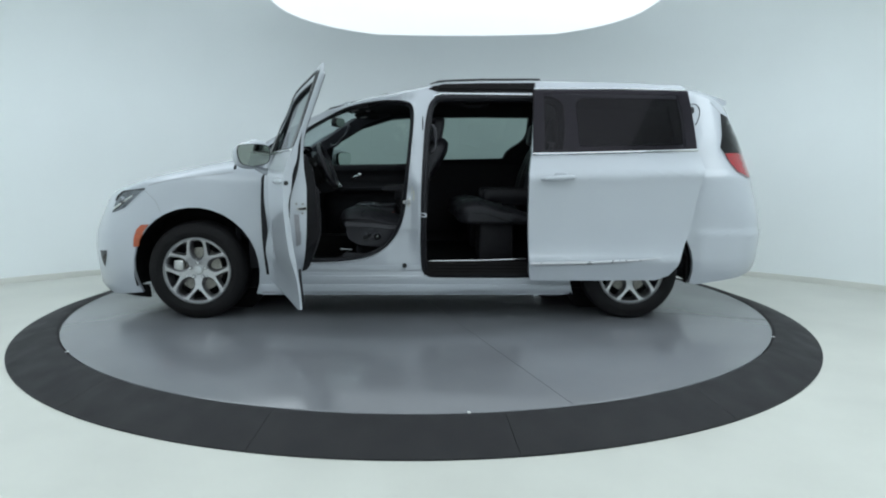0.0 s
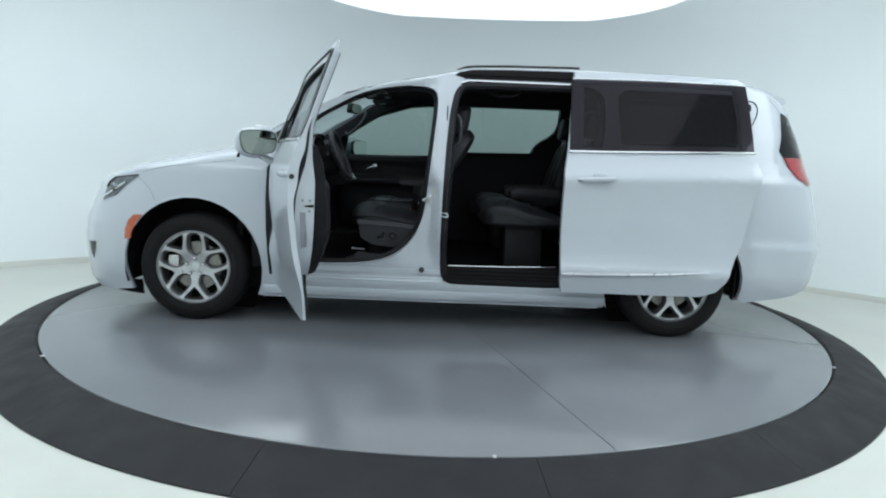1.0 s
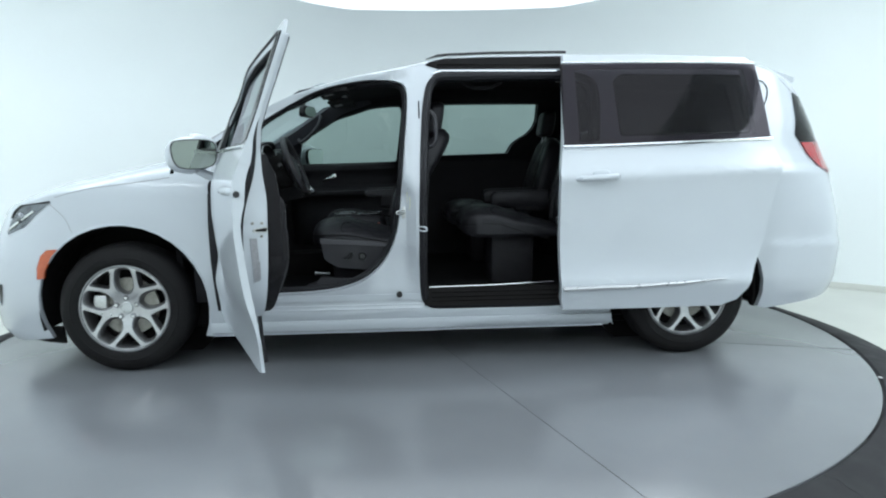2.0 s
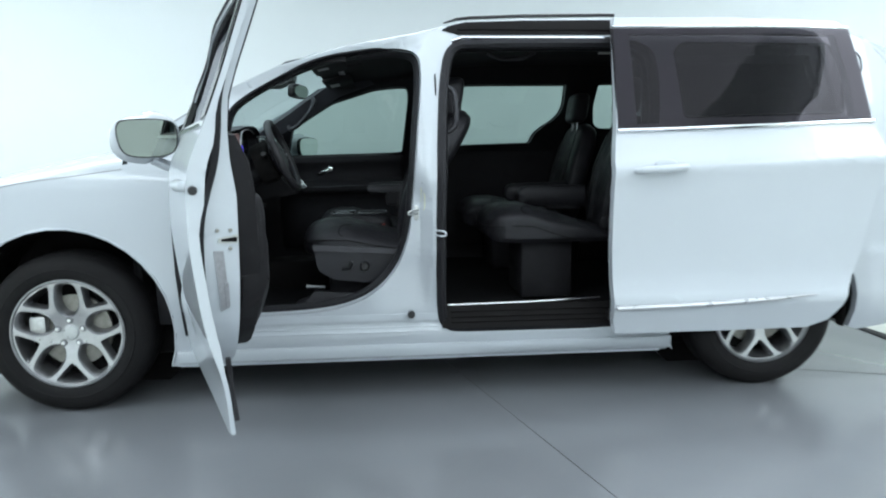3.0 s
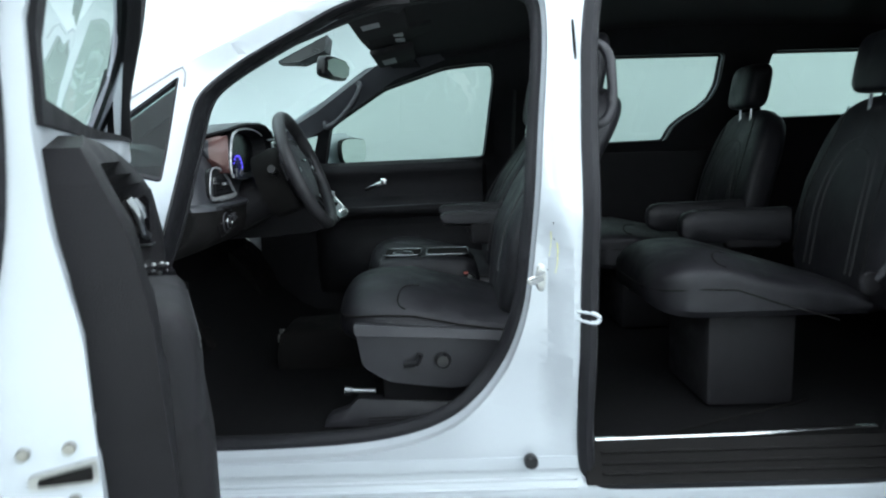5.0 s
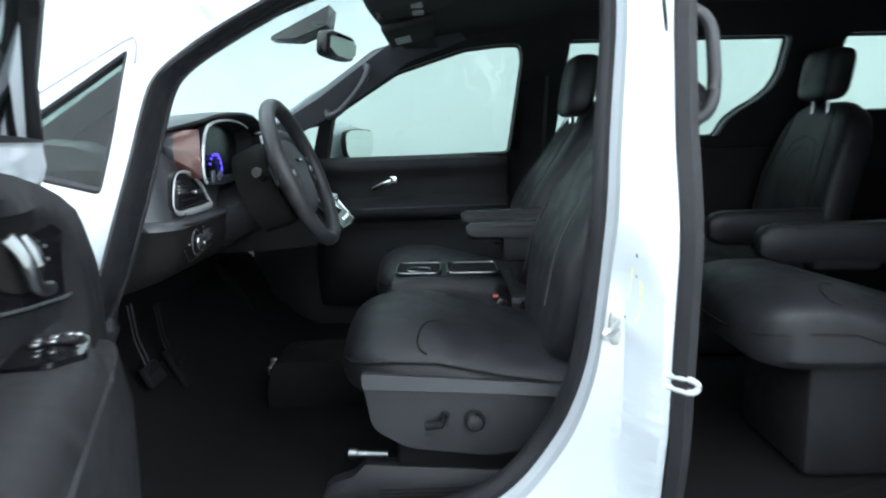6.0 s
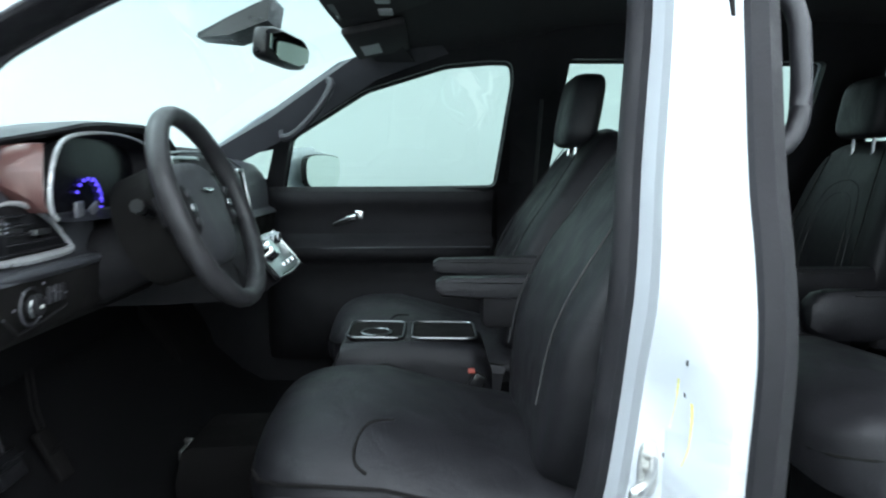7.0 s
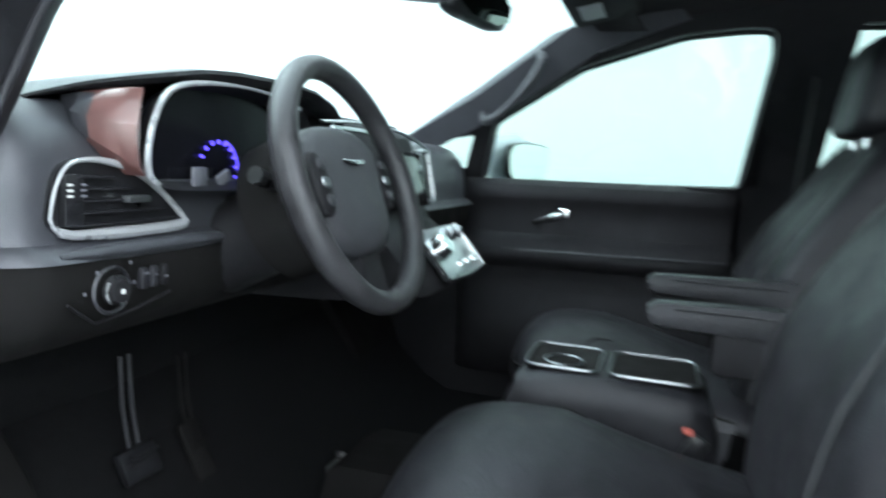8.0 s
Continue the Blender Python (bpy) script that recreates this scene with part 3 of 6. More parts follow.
part("striker", tube(smoothed([(1.555, -0.965, 0.760), (1.580, -0.99, 0.763), (1.606, -1.0, 0.760), (1.618, -1.0, 0.748), (1.606, -1.0, 0.736), (1.580, -0.99, 0.742), (1.555, -0.965, 0.745)], 2, closed=False), 0.0052, 8), JAMB, van, "pale looped sliding door striker")
part("pillar_plug", lathe([(0.0, -0.990), (0.013, -0.990), (0.017, -0.984), (0.017, -0.965)], 20), BLACK, van, "round black rubber plug").location = (1.462, 0.018, 0.388)
for x, z0, z1 in ((1.588, 1.341, 1.438), (1.577, 0.525, 0.66)):
    part("pillar_slot", tube([near(0.001)(x, z) for z in np.linspace(z0, z1, 5)], [0.0025, 0.0038, 0.0038, 0.0038, 0.0025], 6), UNDER, van, "dark slot in the pillar edge")
for pts, r in (([(1.526, 0.920), (1.529, 0.895), (1.528, 0.865), (1.523, 0.845)], 0.0018), ([(1.513, 0.945), (1.515, 0.915), (1.512, 0.885)], 0.0012)):
    part("chalk_mark", tube([near(0.0005)(x, z) for x, z in smoothed(pts, 2, closed=False)], r, 6, squash=0.5), YELLOW, van, "faint yellow chalk mark")
for x, z in ((1.520, 0.928), (1.508, 0.852), (1.517, 0.965)):
    part("paint_chip", superbox(0.0016, 0.0008, 0.0035, 2.2, 6, 8, lambda a, b, c: (x + a, near(0.0)(x, z)[1] + b, z + c)), GREYPLASTIC, van, "small dark paint chip")

# inner shell
shell = [(0.35, 0.35), (4.0, 0.35), (4.0, 1.3), (3.85, 1.52), (3.6, 1.62), (3.2, 1.665), (2.4, 1.68), (1.72, 1.66), (1.6, 1.62), (1.44, 1.58), (1.215, 1.545), (0.91, 1.45), (0.64, 1.31), (0.42, 1.165), (0.35, 1.0)]


part("inner_trim", sheet(shell, [[(x - 0.06 * ease((1.05 - x) / 0.3) * ease((z - 0.8) / 0.2), z) for x, z in grown(door_hole, -0.03)], grown(slide_hole, -0.03), grown(rear_glass, 0.0)], near(-0.10), 0.09, 0.03, IN), PLASTIC, van, "dark pillar trim")
part("inner_trim", sheet(shell, [grown(far_front, -0.022), grown(far_slide, -0.02), grown(far_rear, -0.02), [(0.48, 1.13), (0.645, 1.11), (0.68, 1.22), (0.52, 1.19)]], far(-0.055), 0.09, 0.03, OUT), PLASTIC, van, "dark door and pillar trim")
rings = []
for x in np.linspace(1.08, 3.95, 24):
    zc, ze = lerp(ROOFC, x) - lerp(([1.08, 1.5], [0.022, 0.07]), x), lerp(RAIL, x) - lerp(([1.08, 1.5], [0.005, 0.03]), x)
    w = width(x, ze) - 0.05
    rings.append([(x, w * s, ze - 0.02 + (zc - ze + 0.02) * max(1 - abs(s) ** 3, 0) ** 0.45) for s in np.linspace(-1, 1, 21)])
part("headliner", loft(rings, caps=False, closed=False), HEADLINER, van, "dark cloth headliner")
part("cabin_floor", sheet([(0.25, -0.86), (3.75, -0.86), (3.75, 0.86), (0.25, 0.86)], (), lambda u, v: (u, v, 0.36 + (0.35 * ((0.62 - u) / 0.37) ** 1.4 if u < 0.62 else 0)), 0.09, 0.05, (0, 0, -1)), CARPET, van, "black carpet floor")
part("floor_crease", tube([(1.78, -0.8, 0.363), (2.35, -0.55, 0.363)], 0.004, 5), UNDER, van)
part("bulkhead", rbox(0.04, 1.7, 0.8, 0.01, at=(0.27, 0, 0.78)), CARPET, van)
part("tailgate_trim", rbox(0.05, 1.1, 0.9, 0.02, at=(3.82, 0, 0.80)), PLASTIC, van)
part("underbody", rbox(3.6, 1.5, 0.16, 0.04, at=(1.6, 0, 0.26)), UNDER, van, "black underbody")
for x, y, sx, sy, sz, z in ((2.55, -0.3, 0.16, 0.9, 0.10, 0.17), (2.75, -0.62, 0.22, 0.12, 0.08, 0.17), (1.3, 0.15, 1.6, 0.12, 0.09, 0.16), (3.35, 0.1, 0.5, 0.8, 0.2, 0.3)):
    part("chassis_member", rbox(sx, sy, sz, 0.02, at=(x, y, z)), UNDER, van)
part("air_dam", sheet([(-0.70, 0.13), (-0.40, 0.12), (-0.40, 0.22), (-0.70, 0.22)], (), near(-0.10), 0.06, 0.02, IN), UNDER, van)
part("step_plate", tube([(1.63, -0.895, 0.412), (2.0, -0.9, 0.418), (2.33, -0.9, 0.43)], 0.008, 6, squash=0.5), CHROME, van, "bright metal step strip")
part("step_well", sheet([(1.60, 0.32), (2.45, 0.32), (2.45, 0.41), (1.60, 0.41)], (), lambda u, v: (u, -0.955 + 0.6 * (v - 0.32), v), 0.06, 0.02, IN), UNDER, van, "black step well cladding")
for z in (0.345, 0.365, 0.388):
    part("tread_rib", tube([(1.64, -0.96 + 0.6 * (z - 0.32), z), (2.42, -0.96 + 0.6 * (z - 0.32), z)], 0.004, 5), UNDER, van)

# wheel arch liners
for cx in (0.0, 3.089):
    for sgn in (-1, 1):
        rings = [[(cx + (ARCH + 0.004) * math.cos(radians(a)), sgn * y, 0.355 + (ARCH + 0.004) * math.sin(radians(a))) for y in (0.93, 0.55)] for a in np.linspace(-11, 196, 25)]
        part("arch_liner", loft(rings, caps=False, closed=False), UNDER, van)
        bm = bmesh.new()
        bmesh.ops.create_circle(bm, cap_ends=True, segments=32, radius=ARCH + 0.01)
        bmesh.ops.transform(bm, matrix=pose(cx, sgn * 0.55, 0.355, 90), verts=bm.verts[:])
        part("arch_back", bm, UNDER, van)
part("mud_flap", rbox(0.014, 0.05, 0.20, 0.006, at=(3.502, -0.90, 0.36)), UNDER, van)
part("arch_trim", tube([near(-0.004)(x, z) for x, z in front_arch[2:]], 0.007, 6), PAINT, van)


# wheels
def wheel(x, y, side):
    """side -1: outer face towards -y."""
    R, hw = 0.362, 0.112
    w = part("wheel", lathe([(0.232, -0.092), (0.235, -0.103), (0.240, -0.108), (0.247, -0.107), (0.250, -0.098)], 64), ALLOYFLANK, van, "silver alloy wheel rim")
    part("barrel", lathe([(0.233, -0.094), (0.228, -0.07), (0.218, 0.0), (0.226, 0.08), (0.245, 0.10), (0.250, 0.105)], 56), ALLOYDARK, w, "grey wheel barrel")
    tp = [(0.246, -0.100), (0.258, -0.110), (0.285, -0.116), (0.315, -0.114), (0.338, -0.104), (0.352, -0.092), (R, -0.07), (R + 0.003, -0.03), (R + 0.003, 0.03), (R, 0.07), (0.352, 0.092), (0.315, 0.114), (0.28, 0.116), (0.25, 0.10)]
    part("tyre", lathe(tp, 64), TYRE, w, "black road tyre")
    for gr in (-0.045, 0.0, 0.045):
        part("tread_groove", lathe([(R + 0.0035, gr - 0.005), (R + 0.0045, gr), (R + 0.0035, gr + 0.005)], 48), UNDER, w)
    part("sidewall_band", lathe([(0.287, -0.1165), (0.292, -0.1185), (0.297, -0.1165)], 56), TYRE, w)
    part("brake_disc", lathe([(0.06, -0.03), (0.165, -0.03), (0.165, -0.01), (0.06, -0.01)], 40), IRON, w, "iron brake disc")
    part("wheel_back", lathe([(0.0, 0.02), (0.225, 0.02)], 32), UNDER, w)
    part("caliper", rbox(0.075, 0.05, 0.11, 0.015, at=(-0.145, -0.045, 0.02)), STEEL, w, "bare brake caliper")
    # cast face: five forked spokes left standing between windows and rim pockets
    window_half = [(0.080, 0.0), (0.085, 0.015), (0.099, 0.031), (0.122, 0.043), (0.155, 0.0455), (0.185, 0.042), (0.208, 0.037), (0.218, 0.028), (0.2225, 0.011)]
    pocket_half = [(0.144, 0.0), (0.154, 0.011), (0.173, 0.028), (0.193, 0.045), (0.206, 0.056), (0.214, 0.056), (0.2185, 0.047), (0.2225, 0.023)]

    def cut(half, deg, mid, k):
        loop = smoothed(half + [(r, -q) for r, q in half[:0:-1]], 1)
        c, q0 = math.cos(radians(deg)), math.sin(radians(deg))
        loop = [(mid + (r - mid) * (1 + k * 0.9), q * (1 + 1.25 * k)) for r, q in loop]
        return [(r * c - q * q0, r * q0 + q * c) for r, q in loop]

    def dish(deep):
        tab = ([0.0, 0.05, 0.075, 0.11, 0.16, 0.20, 0.225, 0.24], [-0.070, -0.071, -0.076, -0.084, -0.090, -0.096, -0.100, -0.101])
        return lambda u, v: (u, lerp(tab, math.hypot(u, v)) + deep, v)
    cuts = [(window_half, 306 + 72 * k, 0.158) for k in range(5)] + [(pocket_half, 270 + 72 * k, 0.192) for k in range(5)]
    circle = [(0.2365 * math.cos(q), 0.2365 * math.sin(q)) for q in np.linspace(0, 2 * math.pi, 64, endpoint=False)]
    part("wheel_face", sheet(circle, [cut(h, d, m, 0.17) for h, d, m in cuts], dish(0.0), 0.03), ALLOY, w, "silver face with five forked spokes")
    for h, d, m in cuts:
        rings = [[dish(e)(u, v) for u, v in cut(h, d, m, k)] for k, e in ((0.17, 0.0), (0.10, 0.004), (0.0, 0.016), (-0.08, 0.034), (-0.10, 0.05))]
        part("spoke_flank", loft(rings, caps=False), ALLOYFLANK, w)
    part("centre_cap", lathe([(0.0, -0.079), (0.030, -0.078), (0.034, -0.074), (0.036, -0.068)], 28), SATIN, w, "plain silver centre cap")
    for k in range(5):
        a = radians(306 + 72 * k)
        # darker disc laid on the face, for the shade in each nut's hole
        part("nut_hole_shade", lathe([(0.0, -0.0745), (0.0155, -0.0755), (0.0165, -0.073)], 14), ALLOYDARK, w).location = (0.058 * math.cos(a), 0, 0.058 * math.sin(a))
        part("wheel_nut", lathe([(0.0, -0.086), (0.007, -0.086), (0.010, -0.081), (0.010, -0.06)], 10), CHROME, w).location = (0.058 * math.cos(a), 0, 0.058 * math.sin(a))
    w.matrix_basis = pose(x, y, 0.3455, 0, 0, 0 if side < 0 else 180) @ Matrix.Scale(0.955, 4)
    return w


for x in (0.0, 3.089):
    wheel(x, -0.852, -1)
    wheel(x, 0.852, 1)

# lamps on the body
for f in (near, far):
    o = IN if f is near else OUT
    h = part("headlamp", sheet([(-0.60, 0.748), (-0.578, 0.81), (-0.548, 0.868), (-0.50, 0.898), (-0.325, 0.92), (-0.40, 0.866), (-0.485, 0.79)], (), f(0.006), 0.04, 0.02, o), LENS, van, "clear swept headlamp")
    if f is near:
        part("bezel", tube([f(0.008)(x, z) for x, z in ((-0.57, 0.835), (-0.548, 0.87), (-0.50, 0.900), (-0.325, 0.922))], 0.006, 6, up=(0, 1, 0)), BLACK, h)
        part("projector", superbox(0.03, 0.02, 0.028, 2.2, 8, 14, lambda x, y, z: (x - 0.50, y - width(-0.50, 0.84) - 0.004, z + 0.84)), LENS, h)
        part("lens_bar", tube([f(0.010)(-0.585 + 0.17 * v, 0.775 + 0.10 * v) for v in np.linspace(0, 1, 6)], 0.006, 6), CHROME, h)
    part("marker_lamp", sheet([(-0.432, 0.515), (-0.425, 0.58), (-0.40, 0.64), (-0.365, 0.672), (-0.305, 0.676), (-0.345, 0.632), (-0.385, 0.56), (-0.393, 0.52)], (), f(0.005), 0.04, 0.02, o), AMBER, van, "amber side marker lamp")
    part("fog_lamp", sheet([(-0.745, 0.468), (-0.66, 0.478), (-0.672, 0.42), (-0.70, 0.355), (-0.725, 0.40)], (), f(0.004), 0.04, 0.02, o), PIANO, van, "black fog lamp recess")
    t = part("tail_lamp", sheet([(3.752, 1.195), (3.90, 1.198), (3.99, 1.185), (4.0, 1.03), (3.93, 1.028), (3.85, 1.062), (3.785, 1.13)], (), f(0.012), 0.04, 0.03, o), RED, van, "red tail lamp")
    part("lamp_glass", sheet([(3.765, 1.485), (3.748, 1.33), (3.722, 1.235), (3.750, 1.196), (3.90, 1.199), (3.97, 1.20), (3.90, 1.34), (3.83, 1.46)], (), f(0.008), 0.05, 0.02, o), PIANO, t, "black glass pillar applique")
part("track_cover", tube([near(0.004)(x, z) for x, z in smoothed([(3.52, 1.545), (3.572, 1.552), (3.598, 1.508), (3.583, 1.451), (3.55, 1.395)], 2, closed=False)], 0.003, 6), RUBBER, van, "dark gap round the track end cover")
part("track_end", superbox(0.018, 0.01, 0.03, 2.4, 8, 12, lambda x, y, z: (3.535 + x, -width(3.535, 1.5) + y, 1.50 + z)), BLACK, van)

# panel gaps
for pts in ([(-0.30, 0.945), (-0.15, 0.985), (0.0, 1.003), (0.15, 1.022), (0.28, 1.04)], [(-0.335, 0.915), (-0.29, 0.875), (-0.25, 0.835), (-0.225, 0.762)], [(3.69, 1.565), (3.73, 1.525), (3.762, 1.488)]):
    part("panel_gap", tube([near(0.0)(x, z) for x, z in smoothed(pts, 2, closed=False)], 0.0018, 6), LABELGREY, van, "grey panel gap")

# ---- driver's door, built shut and swung open about its hinge ----
HINGE = (0.47, -0.93, 0.0)
BACK = (-0.43, 0.93, 0.0)


def moved(bm, by):
    bmesh.ops.translate(bm, vec=by, verts=bm.verts[:])
    return bm


DOOR_Z = [0.2, 0.29, 0.41, 0.47, 0.52, 0.57, 0.66, 0.74, 0.84, 0.95, 1.02, 1.07, 1.15, 1.24, 1.33, 1.45, 1.64]
DOOR_W = [0.908, 0.917, 0.927, 0.937, 0.952, 0.967, 0.983, 0.992, 1.003, 1.004, 1.001, 0.994, 0.958, 0.922, 0.89, 0.851, 0.788]
SEAL_W = ([0.3, 0.45, 0.52, 0.59, 0.67, 0.81, 0.907, 0.987, 1.065, 1.16, 1.25, 1.33, 1.64], [0.897, 0.904, 0.915, 0.938, 0.955, 0.960, 0.957, 0.937, 0.912, 0.900, 0.897, 0.876, 0.774])
BACK_W = ([0.3, 0.98, 1.08, 1.16, 1.25, 1.33, 1.45, 1.64], [0.856, 0.862, 0.877, 0.881, 0.876, 0.853, 0.812, 0.748])


SEAL_W = (ZGRID, np.convolve(np.pad(np.interp(ZGRID, *SEAL_W), 4, mode="edge"), np.ones(9) / 9, mode="valid"))
DOOR_Z, DOOR_W = ZGRID, np.convolve(np.pad(np.interp(ZGRID, DOOR_Z, DOOR_W), 3, mode="edge"), np.ones(7) / 7, mode="valid")


def pull(x, z):
    """The skin turns in towards the hinge below the waist line."""
    return 0.06 * ease((1.08 - x) / 0.34) * ease((z - 0.46) / 0.2) * (1 - ease((z - 1.03) / 0.14))


def deep(x, z):
    """The window frame leans in towards the hinge."""
    return 0.037 * ease((1.15 - x) / 0.35) * ease((z - 1.06) / 0.08)


def dnear(off=0.0):
    """Skin of the door: full at the waist, tucked in below."""
    return lambda x, z: (x, -(lerp((DOOR_Z, DOOR_W), z) + off - pull(x, z) - deep(x, z)), z)


def hem(x, z):
    """Depth of the folded edge: a thin hem low down and round the window."""
    return (0, 0.28 + (0.36 * ease((z - 0.46) / 0.12) + 0.42 * ease((z - 0.88) / 0.1)) * (1 - 0.9 * ease((z - 1.10) / 0.14)), 0)


skin = [(0.56, 0.34), (0.62, 0.31), (1.2, 0.29), (1.49, 0.275), (1.55, 0.29), (1.562, 0.45), (1.568, 0.8), (1.572, 1.05), (1.578, 1.20), (1.600, 1.42), (1.632, 1.60), (1.622, 1.638),
        (1.44, 1.60), (1.215, 1.562), (1.05, 1.52), (0.91, 1.466), (0.76, 1.372), (0.70, 1.32), (0.66, 1.20), (0.61, 1.08), (0.575, 0.98), (0.555, 0.86), (0.550, 0.7), (0.553, 0.5)]
door_glass = [(0.69, 1.165), (1.1, 1.175), (1.505, 1.185), (1.53, 1.38), (1.555, 1.555), (1.44, 1.545), (1.215, 1.51), (1.05, 1.465), (0.91, 1.405), (0.78, 1.315)]
door = part("driver_door", moved(sheet(skin, [door_glass], dnear(0.0), 0.04, 0.045, hem), BACK), PAINT, van, "open white driver door")
door.matrix_basis = pose(*HINGE, 0, 0, -68)


def dpart(name, bm, material, label="", parent=None):
    return part(name, moved(bm, BACK), material, door, label)


inner = smoothed([(0.57, 0.42), (0.63, 0.385), (0.85, 0.375), (1.12, 0.385), (1.30, 0.44), (1.42, 0.55), (1.485, 0.70), (1.512, 0.87), (1.525, 1.05), (1.545, 1.22), (1.57, 1.42), (1.592, 1.58), (1.58, 1.605),
                  (1.44, 1.58), (1.215, 1.545), (1.05, 1.50), (0.91, 1.445), (0.76, 1.35), (0.715, 1.29), (0.675, 1.18), (0.63, 1.04), (0.575, 0.8)], 3)


def shell_fn(x, z):
    return (x, -(lerp(SEAL_W, z) + 0.004 - pull(x, z) - deep(x, z)), z)


def shell_depth(x, z):
    """The shell reaches back to the card."""
    return (0, (lerp(SEAL_W, z) + 0.004 - pull(x, z) - lerp(BACK_W, z) - 0.04 * ease((z - 0.88) / 0.04) * (1 - ease((z - 1.08) / 0.05)) * ease((x - 0.74) / 0.04) * (1 - ease((x - 1.44) / 0.05))) / 0.1, 0)


dpart("door_shell", sheet(inner, [grown(door_glass, -0.015)], shell_fn, 0.05, 0.1, shell_depth), JAMB, "white inner door shell")
dpart("door_seal", tube([(x + 0.004, -(lerp(SEAL_W, z) + 0.009 - pull(x, z) - deep(x, z)), z) for x, z in inner], 0.0095, 8, closed=True, squash=1.25, up=(0, 1, 0)), RUBBER, "black door seal")
dpart("skin_seal", tube([(1.545, -0.914, 0.52), (1.548, -0.911, 0.45), (1.553, -0.906, 0.39), (1.556, -0.900, 0.335)], 0.008, 8), RUBBER, "black lower corner seal")
frame_loop = [(0.695, 1.168), (1.515, 1.168), (1.535, 1.26), (1.565, 1.45), (1.58, 1.585), (1.44, 1.575), (1.215, 1.54), (1.05, 1.495), (0.91, 1.43), (0.785, 1.345), (0.735, 1.285)]
dpart("frame_trim", sheet(frame_loop, [grown(door_glass, -0.03)], lambda x, z: (x, -(lerp(BACK_W, z) + 0.004 - deep(x, z)), z), 0.04, 0.010, IN), PLASTIC, "black inner window frame")
lining = grown(door_glass, -0.022)
dpart("frame_lining", loft([[(x, -(lerp(w, z) - d - deep(x, z)), z) for x, z in lining] for w, d in ((SEAL_W, 0.006), (BACK_W, -0.002))], caps=False), PLASTIC, "black window frame lining")
g = dpart("door_window", sheet(grown(door_glass, 0.02), (), dnear(-0.022), 0.06), TINTED, "clear side glass")
g.visible_shadow = False
dpart("belt_mould", tube([dnear(0.004)(x, z) for x, z in ((0.69, 1.158), (1.1, 1.168), (1.565, 1.178))], 0.008, 6), CHROME)
dpart("glass_run", tube([dnear(-0.014)(x, z) for x, z in door_glass], 0.009, 6, closed=True, up=(0, 1, 0)), RUBBER)
dpart("frame_cover", sheet([(1.50, 1.19), (1.572, 1.20), (1.597, 1.42), (1.622, 1.60), (1.558, 1.58), (1.53, 1.38)], (), dnear(0.005), 0.1, 0.006, IN), PIANO, "gloss black window pillar cover")

dpart("mirror_sail", sheet(rounded([(0.675, 1.160), (0.755, 1.166), (0.765, 1.305), (0.735, 1.288), (0.70, 1.262)], 0.012, 3), (), dnear(0.006), 0.06, 0.02, IN), BLACK, "black mirror sail panel")

card = [(0.56, 0.42), (0.85, 0.40), (1.12, 0.435), (1.28, 0.50), (1.40, 0.62), (1.46, 0.76), (1.49, 0.9), (1.50, 1.1), (1.485, 1.165), (1.1, 1.155), (0.84, 1.125), (0.69, 1.088), (0.63, 1.03), (0.58, 0.9), (0.55, 0.6)]


SCOOP = ([0.78, 0.95, 1.044, 1.12, 1.30, 1.45], [0.812, 0.845, 0.873, 0.885, 0.885, 0.862])


def scooped(x, z):
    """How far a place of the card lies in the hollow over the armrest, 0 to 1."""
    return ease((z - 0.925) / 0.03) * (1 - ease((z - 1.062 - 0.045 * ease((x - 0.85) / 0.4)) / 0.03)) * ease((x - 0.775) / 0.06) * (1 - ease((x - 1.40) / 0.07))


def card_fn(x, z):
    return (x, -lerp(BACK_W, z) - 0.045, z)


def puff(x, z):
    """Inner face of the door card: a roll along the top, hollow over the armrest."""
    e = min((z - 0.38) / 0.08, (x - 0.53) / 0.06, (1.52 - x) / 0.06, 1.0)
    t = min(max((1.172 - z) / 0.10, 0.0), 1.0)
    plain = 0.066 * (0.60 + 0.40 * math.sqrt(max(e, 0))) * (0.22 + 0.78 * t ** 0.75)
    k = scooped(x, z)
    return (0, 0.045 + (1 - k) * plain + k * (lerp(BACK_W, z) - lerp(SCOOP, x)), 0)


dpart("door_card", sheet(smoothed(card, 1), (), card_fn, 0.018, 1.0, puff), CARDSKIN, "dark moulded door card")
# armrest and map pocket swelling out of the card
def arm_top(x, y):
    """Top of the armrest: climbing to the rear, falling off to its inner edge."""
    return 0.945 + 0.08 * (x - 0.88) - 0.3 * max(0.0, y + 0.80)


rows = []
